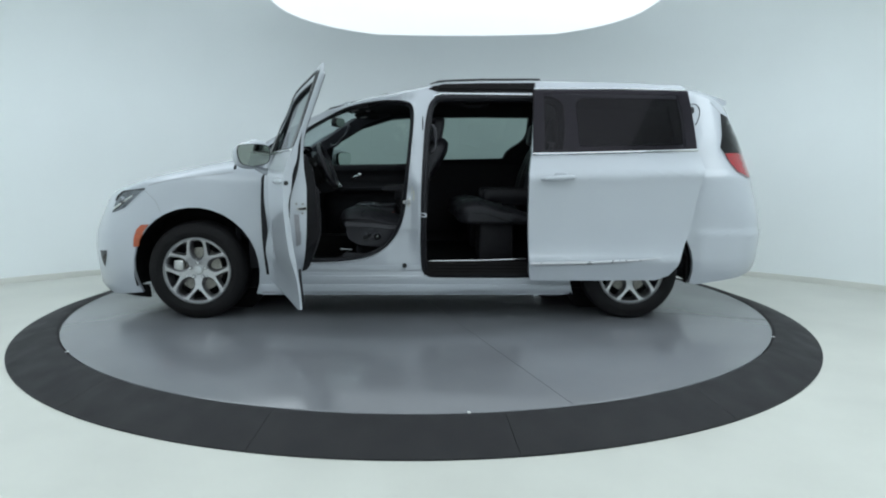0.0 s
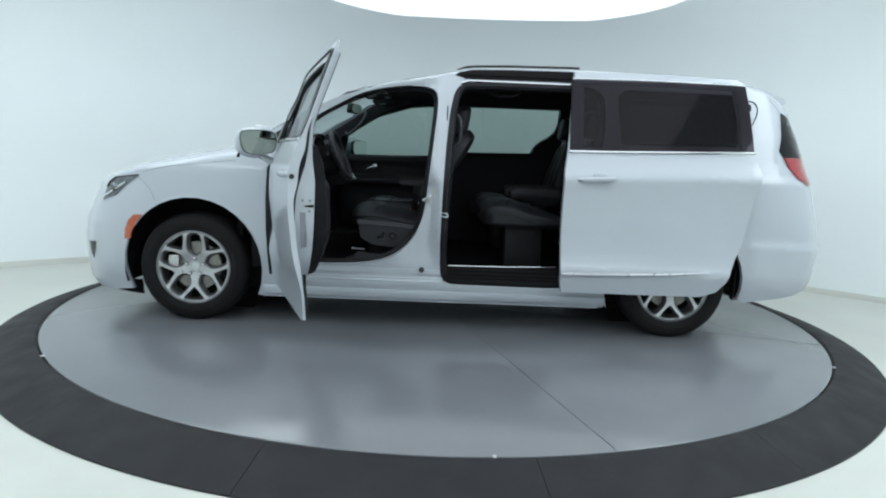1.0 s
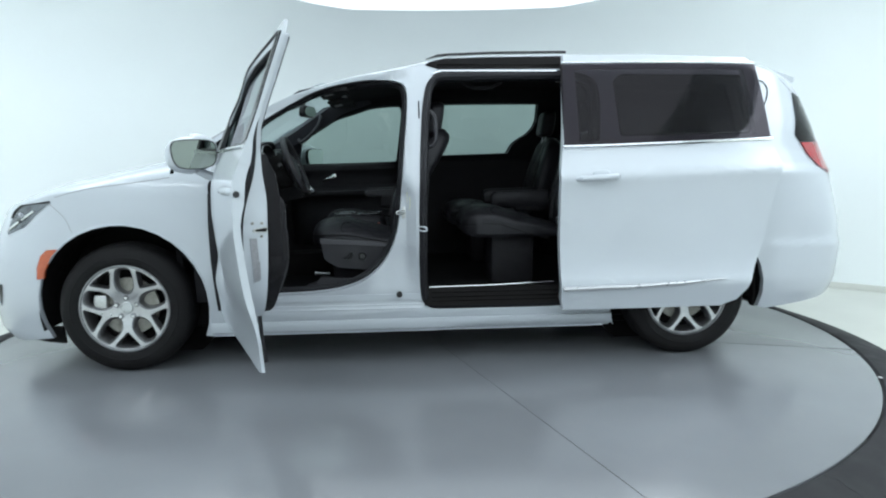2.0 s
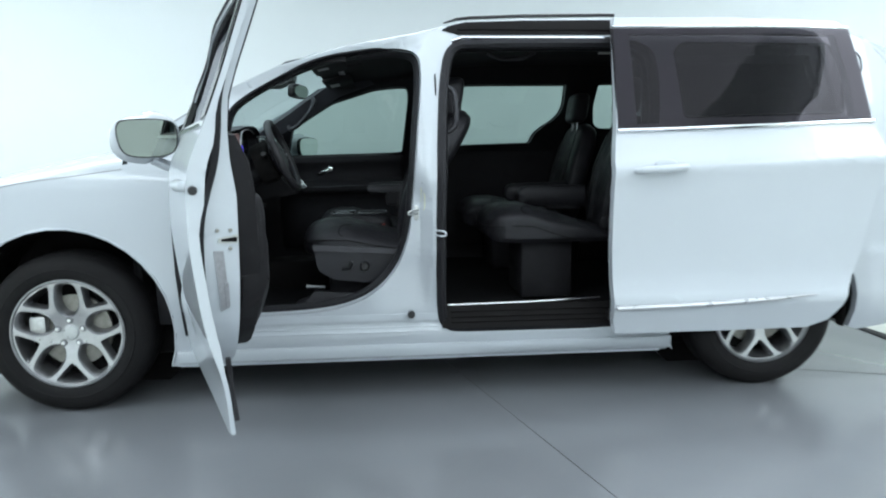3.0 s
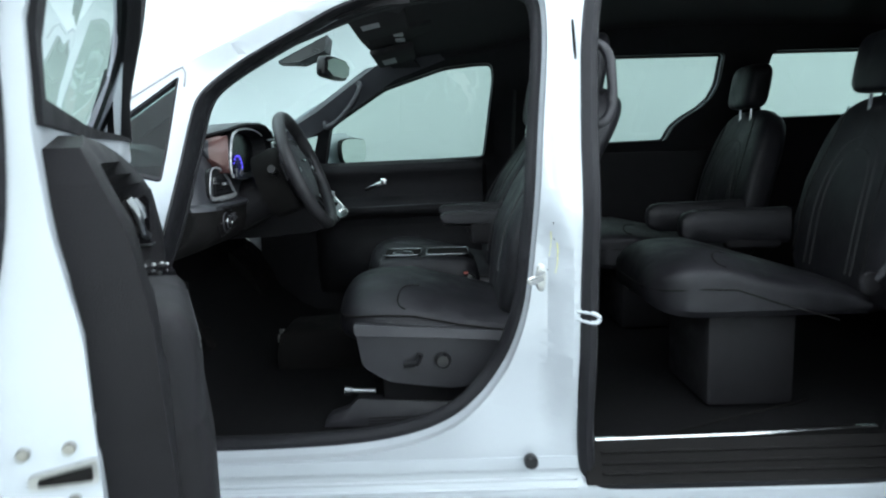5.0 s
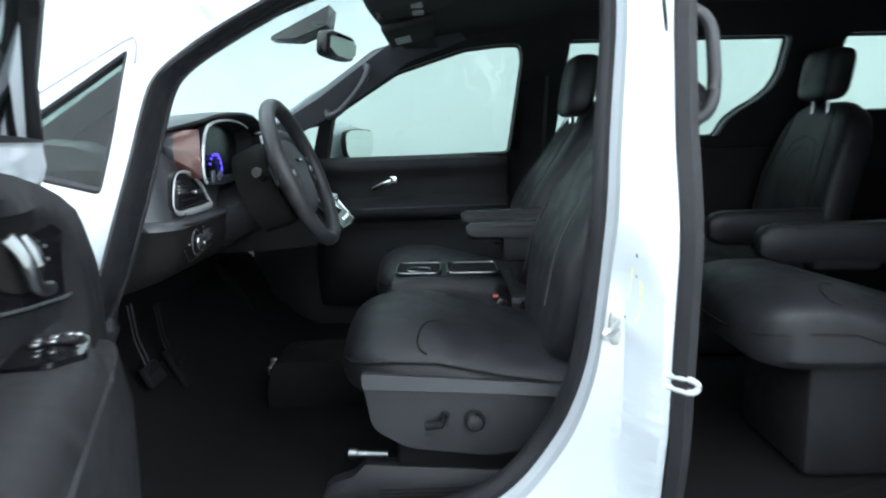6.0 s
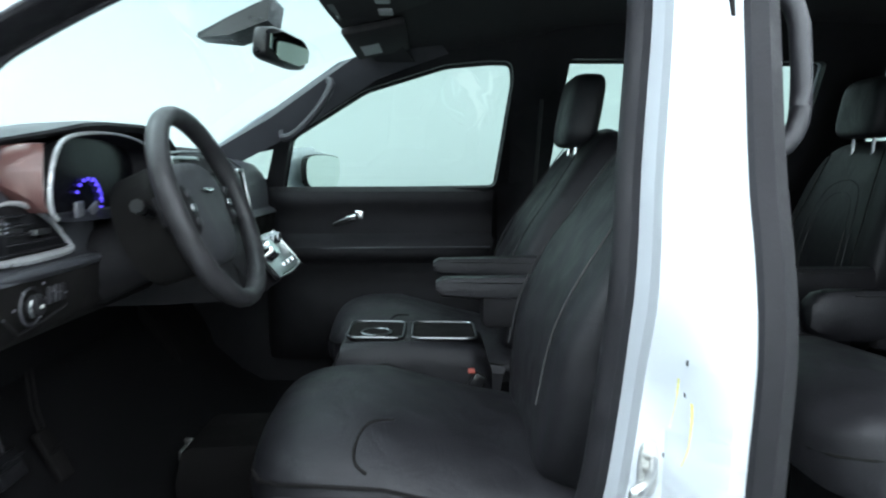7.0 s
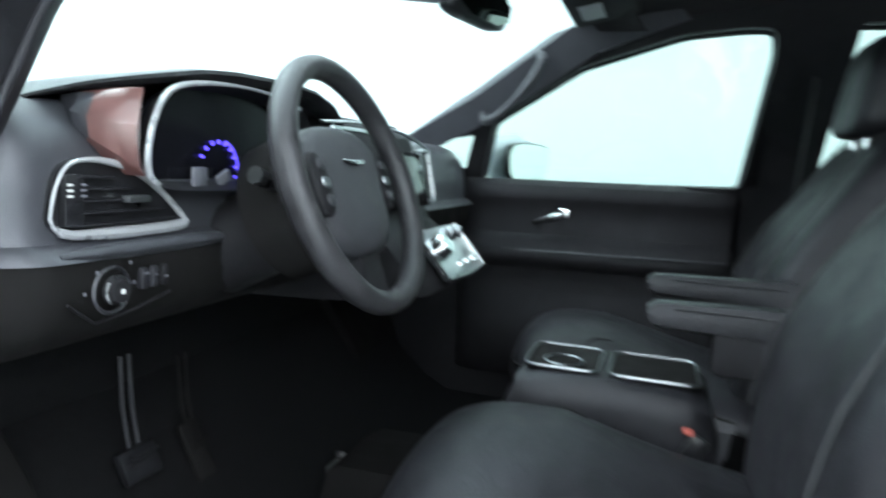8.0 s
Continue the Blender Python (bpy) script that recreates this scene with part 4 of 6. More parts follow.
for x, k, d in ((0.940, 0.12, 0.03), (0.942, 0.35, 0.019), (0.948, 0.55, 0.011), (0.956, 0.72, 0.006), (0.968, 0.84, 0.003), (0.984, 0.93, 0.001), (1.01, 0.98, 0), (1.05, 1.0, 0), (1.2, 1.0, 0), (1.36, 1.0, 0), (1.395, 0.97, 0.002), (1.415, 0.90, 0.006), (1.427, 0.75, 0.013), (1.434, 0.5, 0.024)):
    x = 0.872 + (x - 0.94) * 1.17
    y0, zt = -0.825, arm_top(x, -0.9) - d
    rows.append([(x, y0 - 0.085, 0.80), (x, y0 + 0.055 * k, 0.82), (x, y0 + 0.066 * k, 0.86), (x, y0 + 0.066 * k, zt - 0.07), (x, y0 + 0.063 * k, zt - 0.045), (x, y0 + 0.058 * k, zt - 0.024), (x, y0 + 0.047 * k, zt - 0.010), (x, y0 + 0.030 * k, zt - 0.003), (x, y0, zt), (x, y0 - 0.04, zt), (x, y0 - 0.085, zt + 0.002)])
dpart("armrest", loft(rows), PLASTIC, "padded dark armrest")
rows = []
for x, k, zb in ((0.70, 0.1, 0.56), (0.703, 0.35, 0.53), (0.712, 0.58, 0.505), (0.727, 0.77, 0.485), (0.75, 0.9, 0.468), (0.79, 0.98, 0.455), (0.85, 1.0, 0.45), (1.1, 1.0, 0.465), (1.27, 1.0, 0.52), (1.34, 1.0, 0.58), (1.385, 0.98, 0.62), (1.41, 0.9, 0.65), (1.425, 0.74, 0.675), (1.433, 0.5, 0.70)):
    x += 0.12 * max(0.0, x - 1.3)
    y0 = -0.825
    rows.append([(x, y0 - 0.02, zb), (x, y0 + 0.045 * k, zb + 0.015), (x, y0 + 0.068 * k, zb + 0.06), (x, y0 + 0.073 * k, 0.72), (x, y0 + 0.073 * k, 0.82), (x, y0 + 0.06 * k, 0.89), (x, y0 - 0.02, 0.90)])
dpart("map_pocket", loft(rows), CARDSKIN, "dark moulded map pocket")
dpart("pocket_seam", tube([(1.0, -0.764, 0.80), (1.0, -0.764, 0.72), (1.04, -0.763, 0.60), (1.10, -0.764, 0.52)], 0.003, 5), UNDER)
for d in (0.043, 0.051):
    dpart("armrest_seam", tube([(x, -0.7625, arm_top(x, -0.9) - d) for x in (0.92, 1.1, 1.25, 1.44)], 0.0010, 5), GREYPLASTIC)
dpart("switch_panel", sheet(rounded([(0.895, -0.845), (0.895, -0.785), (0.99, -0.778), (1.06, -0.80), (1.06, -0.845)], 0.012), (), lambda u, v: (u, v, arm_top(u, v) + 0.004), 0.03, 0.01, (0, 0, -1)), PIANO, "window switch panel")
for k in range(4):
    px, py = 0.925 + 0.028 * (k % 2), -0.828 + 0.026 * (k // 2)
    dpart("window_switch", rbox(0.018, 0.022, 0.005, 0.002, at=(px, py, arm_top(px, py) + 0.006)), PLASTIC)
for px, py in ((0.955, -0.828), (0.945, -0.813), (0.935, -0.80), (0.928, -0.792), (0.97, -0.812), (0.981, -0.826)):
    dpart("switch_tip", rbox(0.010, 0.007, 0.003, 0.001, at=(px, py, arm_top(px, py) + 0.0095)), SATIN)
def in_scoop(d):
    return lambda x, z: (x, d - lerp(SCOOP, x), z)


dpart("handle_recess", sheet(smoothed([(0.785, 0.99), (0.79, 1.04), (0.82, 1.07), (0.92, 1.082), (1.02, 1.086), (1.08, 1.08), (1.10, 1.05), (1.08, 1.015), (1.0, 1.0), (0.90, 0.988), (0.81, 0.978)], 2), (), in_scoop(0.004), 0.03, 0.006, OUT), PIANO, "gloss black handle recess")
dpart("recess_trim", tube(smoothed([in_scoop(0.006)(x, z) for x, z in ((0.788, 1.03), (0.783, 0.99), (0.81, 0.977), (0.88, 0.985), (0.94, 0.992), (0.99, 0.999))], 2, closed=False), 0.0022, 6), SATIN, "slim silver recess edge")
dpart("handle_cup", sheet(smoothed([(0.89, 1.005), (0.885, 1.055), (0.92, 1.074), (0.985, 1.076), (1.0, 1.05), (0.985, 1.015)], 2), (), in_scoop(0.008), 0.03, 0.004, OUT), UNDER)
h = dpart("inner_handle", tube(smoothed([(0.968, -0.842, 1.073), (0.962, -0.830, 1.054), (0.958, -0.826, 1.035), (0.947, -0.824, 1.017), (0.92, -0.821, 1.008), (0.885, -0.819, 1.003)], 2, closed=False), 0.0062, 8, squash=1.3), DARKCHROME, "bright inner door handle")
part("lock_blade", moved(tube([(0.944, -0.832, 1.072), (0.939, -0.824, 1.054), (0.936, -0.823, 1.038)], [0.003, 0.006, 0.007], 8, squash=1.2), BACK), DARKCHROME, h)
for x, z in ((0.892, 1.058), (0.885, 1.042), (0.872, 1.050), (0.868, 1.034)):
    dpart("lock_mark", rbox(0.007, 0.003, 0.004, 0.001, at=in_scoop(0.006)(x, z)), GAUGEDIM)
RIM_Z = [0.55, 0.70, 0.87, 1.05]
RIM_X = [1.424, 1.484, 1.510, 1.523]


def on_rim(d):
    return lambda y, z: (float(np.interp(z, RIM_Z, RIM_X)) + d, y, z)


dpart("door_latch", sheet(rounded([(-0.918, 0.846), (-0.862, 0.842), (-0.862, 0.868), (-0.918, 0.860)], 0.005), (), on_rim(0.006), 0.05, 0.01, (-1, 0, 0)), STEEL, "steel door latch")
dpart("latch_slot", sheet(rounded([(-0.910, 0.850), (-0.866, 0.847), (-0.866, 0.862), (-0.910, 0.857)], 0.003), (), on_rim(0.008), 0.05, 0.006, (-1, 0, 0)), UNDER)
for y, z in ((-0.919, 0.882), (-0.883, 0.881), (-0.884, 0.828)):
    dpart("latch_bolt", moved(lathe([(0, 0.006), (0.005, 0.005), (0.006, 0.0)], 12, "x"), on_rim(0.002)(y, z)), IRON)
dpart("door_label", sheet([(-0.932, 0.823), (-0.904, 0.822), (-0.889, 0.648), (-0.914, 0.637)], (), on_rim(0.004), 0.04, 0.003, (-1, 0, 0)), LABELGREY, "grey printed information label")
dpart("door_label", sheet([(-0.905, 0.728), (-0.893, 0.728), (-0.888, 0.652), (-0.899, 0.650)], (), on_rim(0.007), 0.04, 0.003, (-1, 0, 0)), LABELGREY, "grey printed information label")
dpart("key_plug", moved(lathe([(0, 0.012), (0.011, 0.010), (0.013, 0.0)], 16, "x"), (1.572, -0.985, 1.0)), BLACK, "round black plug")
dpart("outer_handle", tube([(1.33, -0.965, 1.0), (1.35, -1.005, 1.005), (1.45, -1.012, 1.01), (1.53, -1.005, 1.01), (1.55, -0.965, 1.008)], [0.012, 0.016, 0.018, 0.016, 0.012], 10), PAINT, "white pull handle")
dpart("check_strap", tube([(0.47, -0.86, 0.75), (0.60, -0.86, 0.75)], 0.012, 6), STEEL)


def mirror_set(parent, back, sgn, silver):
    """Door mirror at the front of a front window; sgn -1 on the driver's side."""
    cx, cy, cz = 0.79, sgn * 1.045, 1.155 - 0.012 * (sgn > 0)
    bm = superbox(0.075, 0.120, 0.088, 2.45, 14, 30, lambda x, y, z: (cx - 0.035 + x * (1 if x > 0 else 1.25), cy + y, cz + z + (0.012 if y * sgn < 0 else -0.004)))
    h = part("door_mirror", moved(bm, back), PAINT, parent, "white door mirror housing")
    loop = smoothed([(-0.10, 0.052), (-0.085, -0.05), (-0.03, -0.068), (0.07, -0.06), (0.10, -0.035), (0.103, 0.045), (0.07, 0.066), (-0.05, 0.066)], 2)
    f = lambda u, v: (cx + 0.040, cy - sgn * u, cz + v)
    part("mirror_bezel", moved(sheet([(u * 1.05, v * 1.06) for u, v in loop], (), lambda u, v: (cx + 0.034, cy - sgn * u, cz + v), 0.1, 0.02, (-1, 0, 0)), back), BLACK, h)
    part("mirror_glass", moved(sheet(loop, (), f, 0.2, 0.006, (-1, 0, 0)), back), silver, h, "mirror glass")
    bm = tube([(cx - 0.03, cy - sgn * 0.02, cz - 0.075), (cx - 0.035, cy - sgn * 0.07, cz - 0.10), (cx - 0.04, cy - sgn * 0.13, cz - 0.115)], [0.03, 0.034, 0.045], 10, squash=0.6)
    part("mirror_arm", moved(bm, back), PAINT, h)
    return h


mirror_set(door, BACK, -1, DIMMIRROR)
fm = mirror_set(van, (0, 0, 0), 1, BRIGHTMIRROR)
fm.matrix_basis = pose(0.795, 1.045, 1.15, 0, 0, -32) @ pose(-0.79, -1.045, -1.155)

# ---- sliding door, slid back along the side ----
OFF = 0.13
slide_out = [(2.352, 1.30), (2.375, 1.60), (2.39, 1.683), (2.9, 1.688), (3.43, 1.672), (3.475, 1.64), (3.49, 1.40), (3.502, 1.217), (3.518, 1.158), (3.53, 1.081), (3.51, 0.97), (3.485, 0.849), (3.453, 0.654), (3.412, 0.535),
             (3.37, 0.405), (3.317, 0.338), (3.222, 0.304), (2.8, 0.302), (2.345, 0.303), (2.33, 0.36), (2.318, 0.69), (2.315, 1.035), (2.338, 1.17)]
pane = [(2.346, 1.185), (2.6, 1.19), (3.0, 1.203), (3.497, 1.222), (3.488, 1.42), (3.474, 1.632), (3.0, 1.636), (2.362, 1.628)]
pane_in = [(2.43, 1.205), (3.0, 1.22), (3.42, 1.236), (3.42, 1.42), (3.40, 1.602), (3.0, 1.607), (2.44, 1.602)]


SLIDE_W = ([0.3, 0.35, 0.42, 0.45, 0.48, 0.55, 0.65, 0.8, 0.95, 1.0199, 1.0501, 1.08, 1.15, 1.3, 1.5, 1.62, 1.72], [0.94, 0.956, 0.977, 0.986, 0.970, 0.958, 0.956, 0.963, 0.978, 0.992, 0.972, 0.954, 0.921, 0.87, 0.79, 0.735, 0.66])


SLIDE_W = (ZGRID, np.convolve(np.pad(np.interp(ZGRID, *SLIDE_W), 1, mode="edge"), np.ones(3) / 3, mode="valid"))


def slide_fn(x, z):
    # the crease climbs to the rear
    z0 = z - 0.032 * (x - 2.4) * ease((z - 0.62) / 0.3) * (1 - ease((z - 1.06) / 0.12))
    return (x, -(lerp(SLIDE_W, z0) + OFF - 0.05 * max(0, x - 3.0) ** 2), z)


def shifted(d):
    return lambda x, z: (x, slide_fn(x, z)[1] - d, z)


sdoor = part("sliding_door", sheet(slide_out, [pane_in], slide_fn, 0.03, 0.05, IN), PAINT, van, "open white sliding door")
g = part("slide_window", sheet(pane, (), shifted(0.003), 0.06), PRIVACY, sdoor, "dark privacy glass")
part("glass_border", sheet(pane, [pane_in], shifted(-0.004), 0.15, 0.006, IN), PIANO, sdoor, "black glass border")
part("belt_mould", tube([shifted(0.006)(x, z) for x, z in ((2.342, 1.178), (2.6, 1.183), (3.0, 1.196), (3.50, 1.214))], 0.009, 6), CHROME, sdoor, "chrome belt moulding")
part("roof_mould", tube([shifted(0.004)(x, z) for x, z in ((2.37, 1.636), (3.0, 1.643), (3.47, 1.638))], 0.006, 6), CHROME, sdoor)
part("lower_mould", tube([shifted(0.008)(x, z) for x, z in ((2.335, 0.425), (2.7, 0.433), (3.0, 0.447), (3.24, 0.463))], [0.012, 0.012, 0.010, 0.003], 8), SILVERTRIM, sdoor, "bright lower side moulding")
h = part("pull_handle", tube([shifted(d)(x, z) for x, z, d in ((2.40, 1.010, 0.0), (2.42, 1.012, 0.028), (2.52, 1.018, 0.034), (2.60, 1.024, 0.03), (2.62, 1.025, 0.0))], [0.011, 0.016, 0.018, 0.016, 0.011], 10), PAINT, sdoor, "white pull handle")
part("handle_base", superbox(0.05, 0.008, 0.026, 2.5, 8, 16, lambda x, y, z: (2.53 + x, slide_fn(2.53, 1.03)[1] + y, 1.032 + z)), PAINT, h)
part("door_seal", tube([shifted(-0.055)(x, z) for x, z in grown(slide_out, -0.02)], 0.014, 6, closed=True, up=(0, 1, 0)), RUBBER, sdoor)
part("door_card", sheet(grown([p for p in slide_out if p[1] < 1.2], -0.05), (), shifted(-0.06), 0.15, 0.05, IN), PLASTIC, sdoor, "dark sliding door card")
part("hinge_arm", rbox(0.10, 0.12, 0.05, 0.01, at=(2.40, -1.0, 0.36)), STEEL, sdoor)

# ---- cabin ----
# dashboard, a moulded section run across the cabin
prof = [(0.22, 1.06), (0.24, 1.125), (0.36, 1.165), (0.48, 1.185), (0.57, 1.180), (0.620, 1.165), (0.648, 1.135), (0.662, 1.10), (0.667, 1.06), (0.668, 1.03), (0.672, 1.018), (0.688, 1.011), (0.696, 1.0), (0.69, 0.96), (0.674, 0.925), (0.635, 0.893), (0.56, 0.868), (0.46, 0.85), (0.40, 0.845), (0.24, 0.845)]
rows = []
for y in [*np.linspace(-0.835, -0.70, 12), *np.linspace(-0.66, 0.66, 20), *np.linspace(0.70, 0.79, 10)]:
    e = max(0.0, (abs(y) - 0.755) / 0.08)
    rows.append([(x - 0.045 * e ** 3 * (x > 0.5), y, z - 0.02 * e * e * (z > 1.1)) for x, z in prof])
dash = part("dashboard", loft([r[:13] for r in rows]), DASHTOP, van, "dark moulded dashboard")
# lower part gets a darker material, as light hardly reaches it
part("lower_dash", loft([[r[0], *[(x - 0.003, y, z) for x, y, z in r[12:]]] for r in rows]), UNDER, dash, "lower dashboard in a material darkened for its shade")
# instrument hood, its lip falling back towards the outer end
HOOD_Y = [-0.785, -0.735, -0.694, -0.638, -0.566, -0.50, -0.436, -0.36, -0.28, -0.21, -0.165, -0.15]
HOOD_Z = [1.150, 1.176, 1.195, 1.211, 1.226, 1.232, 1.234, 1.236, 1.231, 1.215, 1.190, 1.165]
HOOD_X = [0.575, 0.610, 0.648, 0.690, 0.704, 0.706, 0.706, 0.706, 0.706, 0.704, 0.698, 0.69]
ys = np.linspace(-0.785, -0.15, 40)
rows = []
for k, kz, dx in ((0.0, 0.0, 0.0), (0.25, 0.45, 0), (0.5, 0.78, 0), (0.75, 0.95, 0), (0.92, 1.0, 0), (1.0, 0.985, 0), (1.0, 0.93, 0.003), (0.985, 0.84, 0.0), (0.90, 0.80, 0.0)):
    row = []
    for y in ys:
        hx, hz = float(np.interp(y, HOOD_Y, HOOD_X)), float(np.interp(y, HOOD_Y, HOOD_Z))
        base = 1.13
        row.append((0.30 + (hx - 0.30) * k + dx, y, base + (hz - base) * kz))
    rows.append(row)
part("cluster_hood", loft(rows[:6], caps=False, closed=False), DASHTOP, dash, "dark instrument hood")
# lip rows in darker plastic, for the shadow below the hood's edge
part("hood_lip", loft(rows[5:], caps=False, closed=False), PLASTIC, dash, "lip under the instrument hood, darkened for its shadow")
rim_loop = [(-1.58 + 0.934 * (y + 1.58), 1.14 + (0.83 if z > 1.14 else 0.934) * (z - 1.14)) for y, z in smoothed([(-0.602, 1.11), (-0.578, 1.19), (-0.53, 1.219), (-0.40, 1.230), (-0.28, 1.222), (-0.205, 1.20), (-0.188, 1.15), (-0.205, 1.085), (-0.27, 1.066), (-0.53, 1.066), (-0.59, 1.075)], 2)]
bezel = [p for p in rim_loop[22:] if p[0] < -0.635] + [p for p in rim_loop[:22] if p[0] < -0.31]
part("cluster_bezel", tube([(0.700, y, z) for y, z in bezel], [0.0024 + 0.0016 * ease((-0.45 - y) / 0.2) for y, z in bezel], 8, up=(1, 0, 0)), SILVERTRIM, dash, "bright cluster surround")
part("cluster_tunnel", loft([[(0.70, y, z) for y, z in rim_loop], [(0.662, -0.475 + (y + 0.475) * 0.88, 1.14 + (z - 1.14) * 0.86) for y, z in rim_loop]], caps=False), PLASTIC, dash)
part("cluster_face", sheet([(-0.475 + (y + 0.475) * 0.9, 1.14 + (z - 1.14) * 0.9) for y, z in rim_loop], (), lambda u, v: (0.664, u, v), 0.2, 0.004, (-1, 0, 0)), SCREEN, dash, "dark instrument screen")
for k, a in enumerate(np.linspace(150, -10, 9)):
    part("gauge_tick", rbox(0.004, 0.006, 0.0035, 0.001, at=(0.668, -0.488 + 0.042 * math.cos(radians(a)), 1.094 + 0.042 * math.sin(radians(a))), m=pose(0, 0, 0, a, 0, 0)), GAUGE, dash, "glowing blue gauge mark")
part("gauge_arc", tube([(0.668, -0.488 + 0.046 * math.cos(radians(a)), 1.094 + 0.046 * math.sin(radians(a))) for a in np.linspace(70, 0, 8)], 0.0014, 6), GAUGE, dash, "glowing blue gauge ring")
part("gauge_panel", rbox(0.006, 0.040, 0.026, 0.003, at=(0.680, -0.545, 1.088), m=pose(0, 0, 0, 0, 0, 12)), GAUGEDIM, dash, "pale lower gauge readout")
part("gauge_panel", rbox(0.006, 0.03, 0.018, 0.003, at=(0.676, -0.488, 1.086), m=pose(0, 0, 0, 25, 0, 0)), GAUGEDIM, dash)
# brown side pod of the cluster
rows = []
for q in (0, 0.1, 0.2, 0.3, 0.4, 0.48, 0.54, 0.6, 0.66):
    px, py = 0.701 - 0.09 * q, -0.678 - 0.045 * q ** 0.7
    zb = 1.090 + 0.06 * q
    rows.append([(px, py + 0.01, zb), (px, py, zb + 0.012), (px, py - 0.004, 0.5 * (zb + 1.187)), (px, py + 0.004, 1.175 - 0.012 * q), (px - 0.004, py + 0.012, 1.19 - 0.02 * q), (px - 0.03, py + 0.012, 1.19 - 0.02 * q), (px - 0.03, py + 0.012, zb)])
part("side_pod", loft(rows[:6]), DECOR, dash, "reddish brown decor panel")
part("pod_surround", loft(rows[5:]), DASHTOP, dash)
# driver's air vent
vent_loop = smoothed([(-0.777, 1.028), (-0.770, 1.075), (-0.752, 1.104), (-0.715, 1.108), (-0.670, 1.100), (-0.623, 1.078), (-0.585, 1.048), (-0.566, 1.028), (-0.60, 1.025), (-0.70, 1.024)], 2)
part("vent_box", sheet(vent_loop, (), lambda u, v: (0.6705, u, v), 0.2, 0.02, (-1, 0, 0)), BLACK, dash)
part("vent_bezel", tube([(0.677, y, z) for y, z in vent_loop], [0.0020 + 0.0022 * ease((y + 0.75) / 0.06) + 0.003 * (z < 1.035) for y, z in vent_loop], 8, closed=True, up=(1, 0, 0)), SILVERTRIM, dash, "silver vent surround")
for k in range(5):
    z = 1.036 + 0.013 * k
    part("vent_slat", rbox(0.012, 0.17 - 0.028 * k, 0.003, 0.001, at=(0.674, -0.665 - 0.013 * k, z)), RUBBER, dash)
part("vent_tab", rbox(0.012, 0.035, 0.008, 0.002, at=(0.682, -0.66, 1.063)), SATIN, dash, "silver vent tab")
part("vent_wheel", rbox(0.012, 0.026, 0.055, 0.003, at=(0.674, -0.745, 1.063)), BLACK, dash)
for dy in (-0.006, 0.012):
    for k in range(3):
        part("vent_mark", rbox(0.002, 0.007, 0.0025, 0.0005, at=(0.681, -0.747 + dy, 1.068 + 0.006 * k)), GAUGEDIM if dy > 0 else PALE, dash)
part("dash_strip", tube([(0.688, y, 1.006) for y in np.linspace(-0.775, -0.47, 8)], [0.004, 0.010, 0.012, 0.012, 0.012, 0.012, 0.010, 0.004], 10, squash=0.8), DASHTOP, dash, "grey trim strip")
part("switch_plate", sheet(rounded([(-0.755, 0.968), (-0.735, 0.988), (-0.61, 0.976), (-0.605, 0.945), (-0.71, 0.928)], 0.02), (), lambda u, v: (0.692 - 0.35 * (0.99 - v), u, v), 0.2, 0.012, (-1, 0, 0)), PLASTIC, dash, "light switch plate")
part("light_switch", moved(lathe([(0, 0.012), (0.013, 0.012), (0.015, 0.006), (0.017, 0.0)], 24, "x"), (0.694, -0.708, 0.963)), PLASTIC, dash, "rotary light switch")
part("switch_ring", moved(lathe([(0.0235, 0.0), (0.026, 0.003), (0.0285, 0.0)], 24, "x"), (0.691, -0.708, 0.963)), GREYPLASTIC, dash)
for a0, a1 in ((140, 230), (285, 330), (20, 95)):
    part("switch_arc", tube([(0.700, -0.708 + 0.0165 * math.cos(radians(a)), 0.963 + 0.0165 * math.sin(radians(a))) for a in np.linspace(a0, a1, 7)], 0.0014, 5), SATIN, dash, "silver arc on the switch")
part("switch_mark", rbox(0.003, 0.005, 0.005, 0.001, at=(0.707, -0.708, 0.963)), PALE, dash)
for dy, dz in ((-0.037, 0.001), (-0.028, 0.024), (0.018, 0.03), (0.033, 0.004), (0.027, -0.017)):
    part("switch_mark", rbox(0.002, 0.004, 0.004, 0.001, at=(0.690 + 0.35 * dz, -0.708 + dy, 0.963 + dz)), GAUGEDIM, dash)
for k in range(3):
    part("dimmer_wheel", rbox(0.012, 0.011, 0.026, 0.003, at=(0.689, -0.660 + 0.017 * k, 0.970)), GREYPLASTIC if k < 2 else PLASTIC, dash)
    part("dimmer_mark", rbox(0.002, 0.006, 0.002, 0.0005, at=(0.696, -0.660 + 0.017 * k, 0.976 - 0.004 * k)), GAUGEDIM, dash)
part("switch_lip", tube([(0.683 + 0.3 * (z - 0.94), y, z) for y, z in ((-0.765, 0.955), (-0.72, 0.925), (-0.66, 0.932), (-0.605, 0.945))], 0.002, 6), PLASTIC, dash)
# centre stack
rows = [[(x, -0.175, z), (x + 0.012, -0.15, z), (x + 0.012, 0.15, z), (x, 0.175, z), (0.5, 0.175, z), (0.5, -0.175, z)] for x, z in ((0.60, 1.205), (0.66, 1.20), (0.70, 1.17), (0.735, 1.05), (0.755, 1.0), (0.80, 0.97), (0.86, 0.90), (0.865, 0.882), (0.80, 0.866), (0.66, 0.855), (0.52, 0.85))]
stack = part("dash_tower", loft(rows), PLASTIC, dash, "dark centre tower")
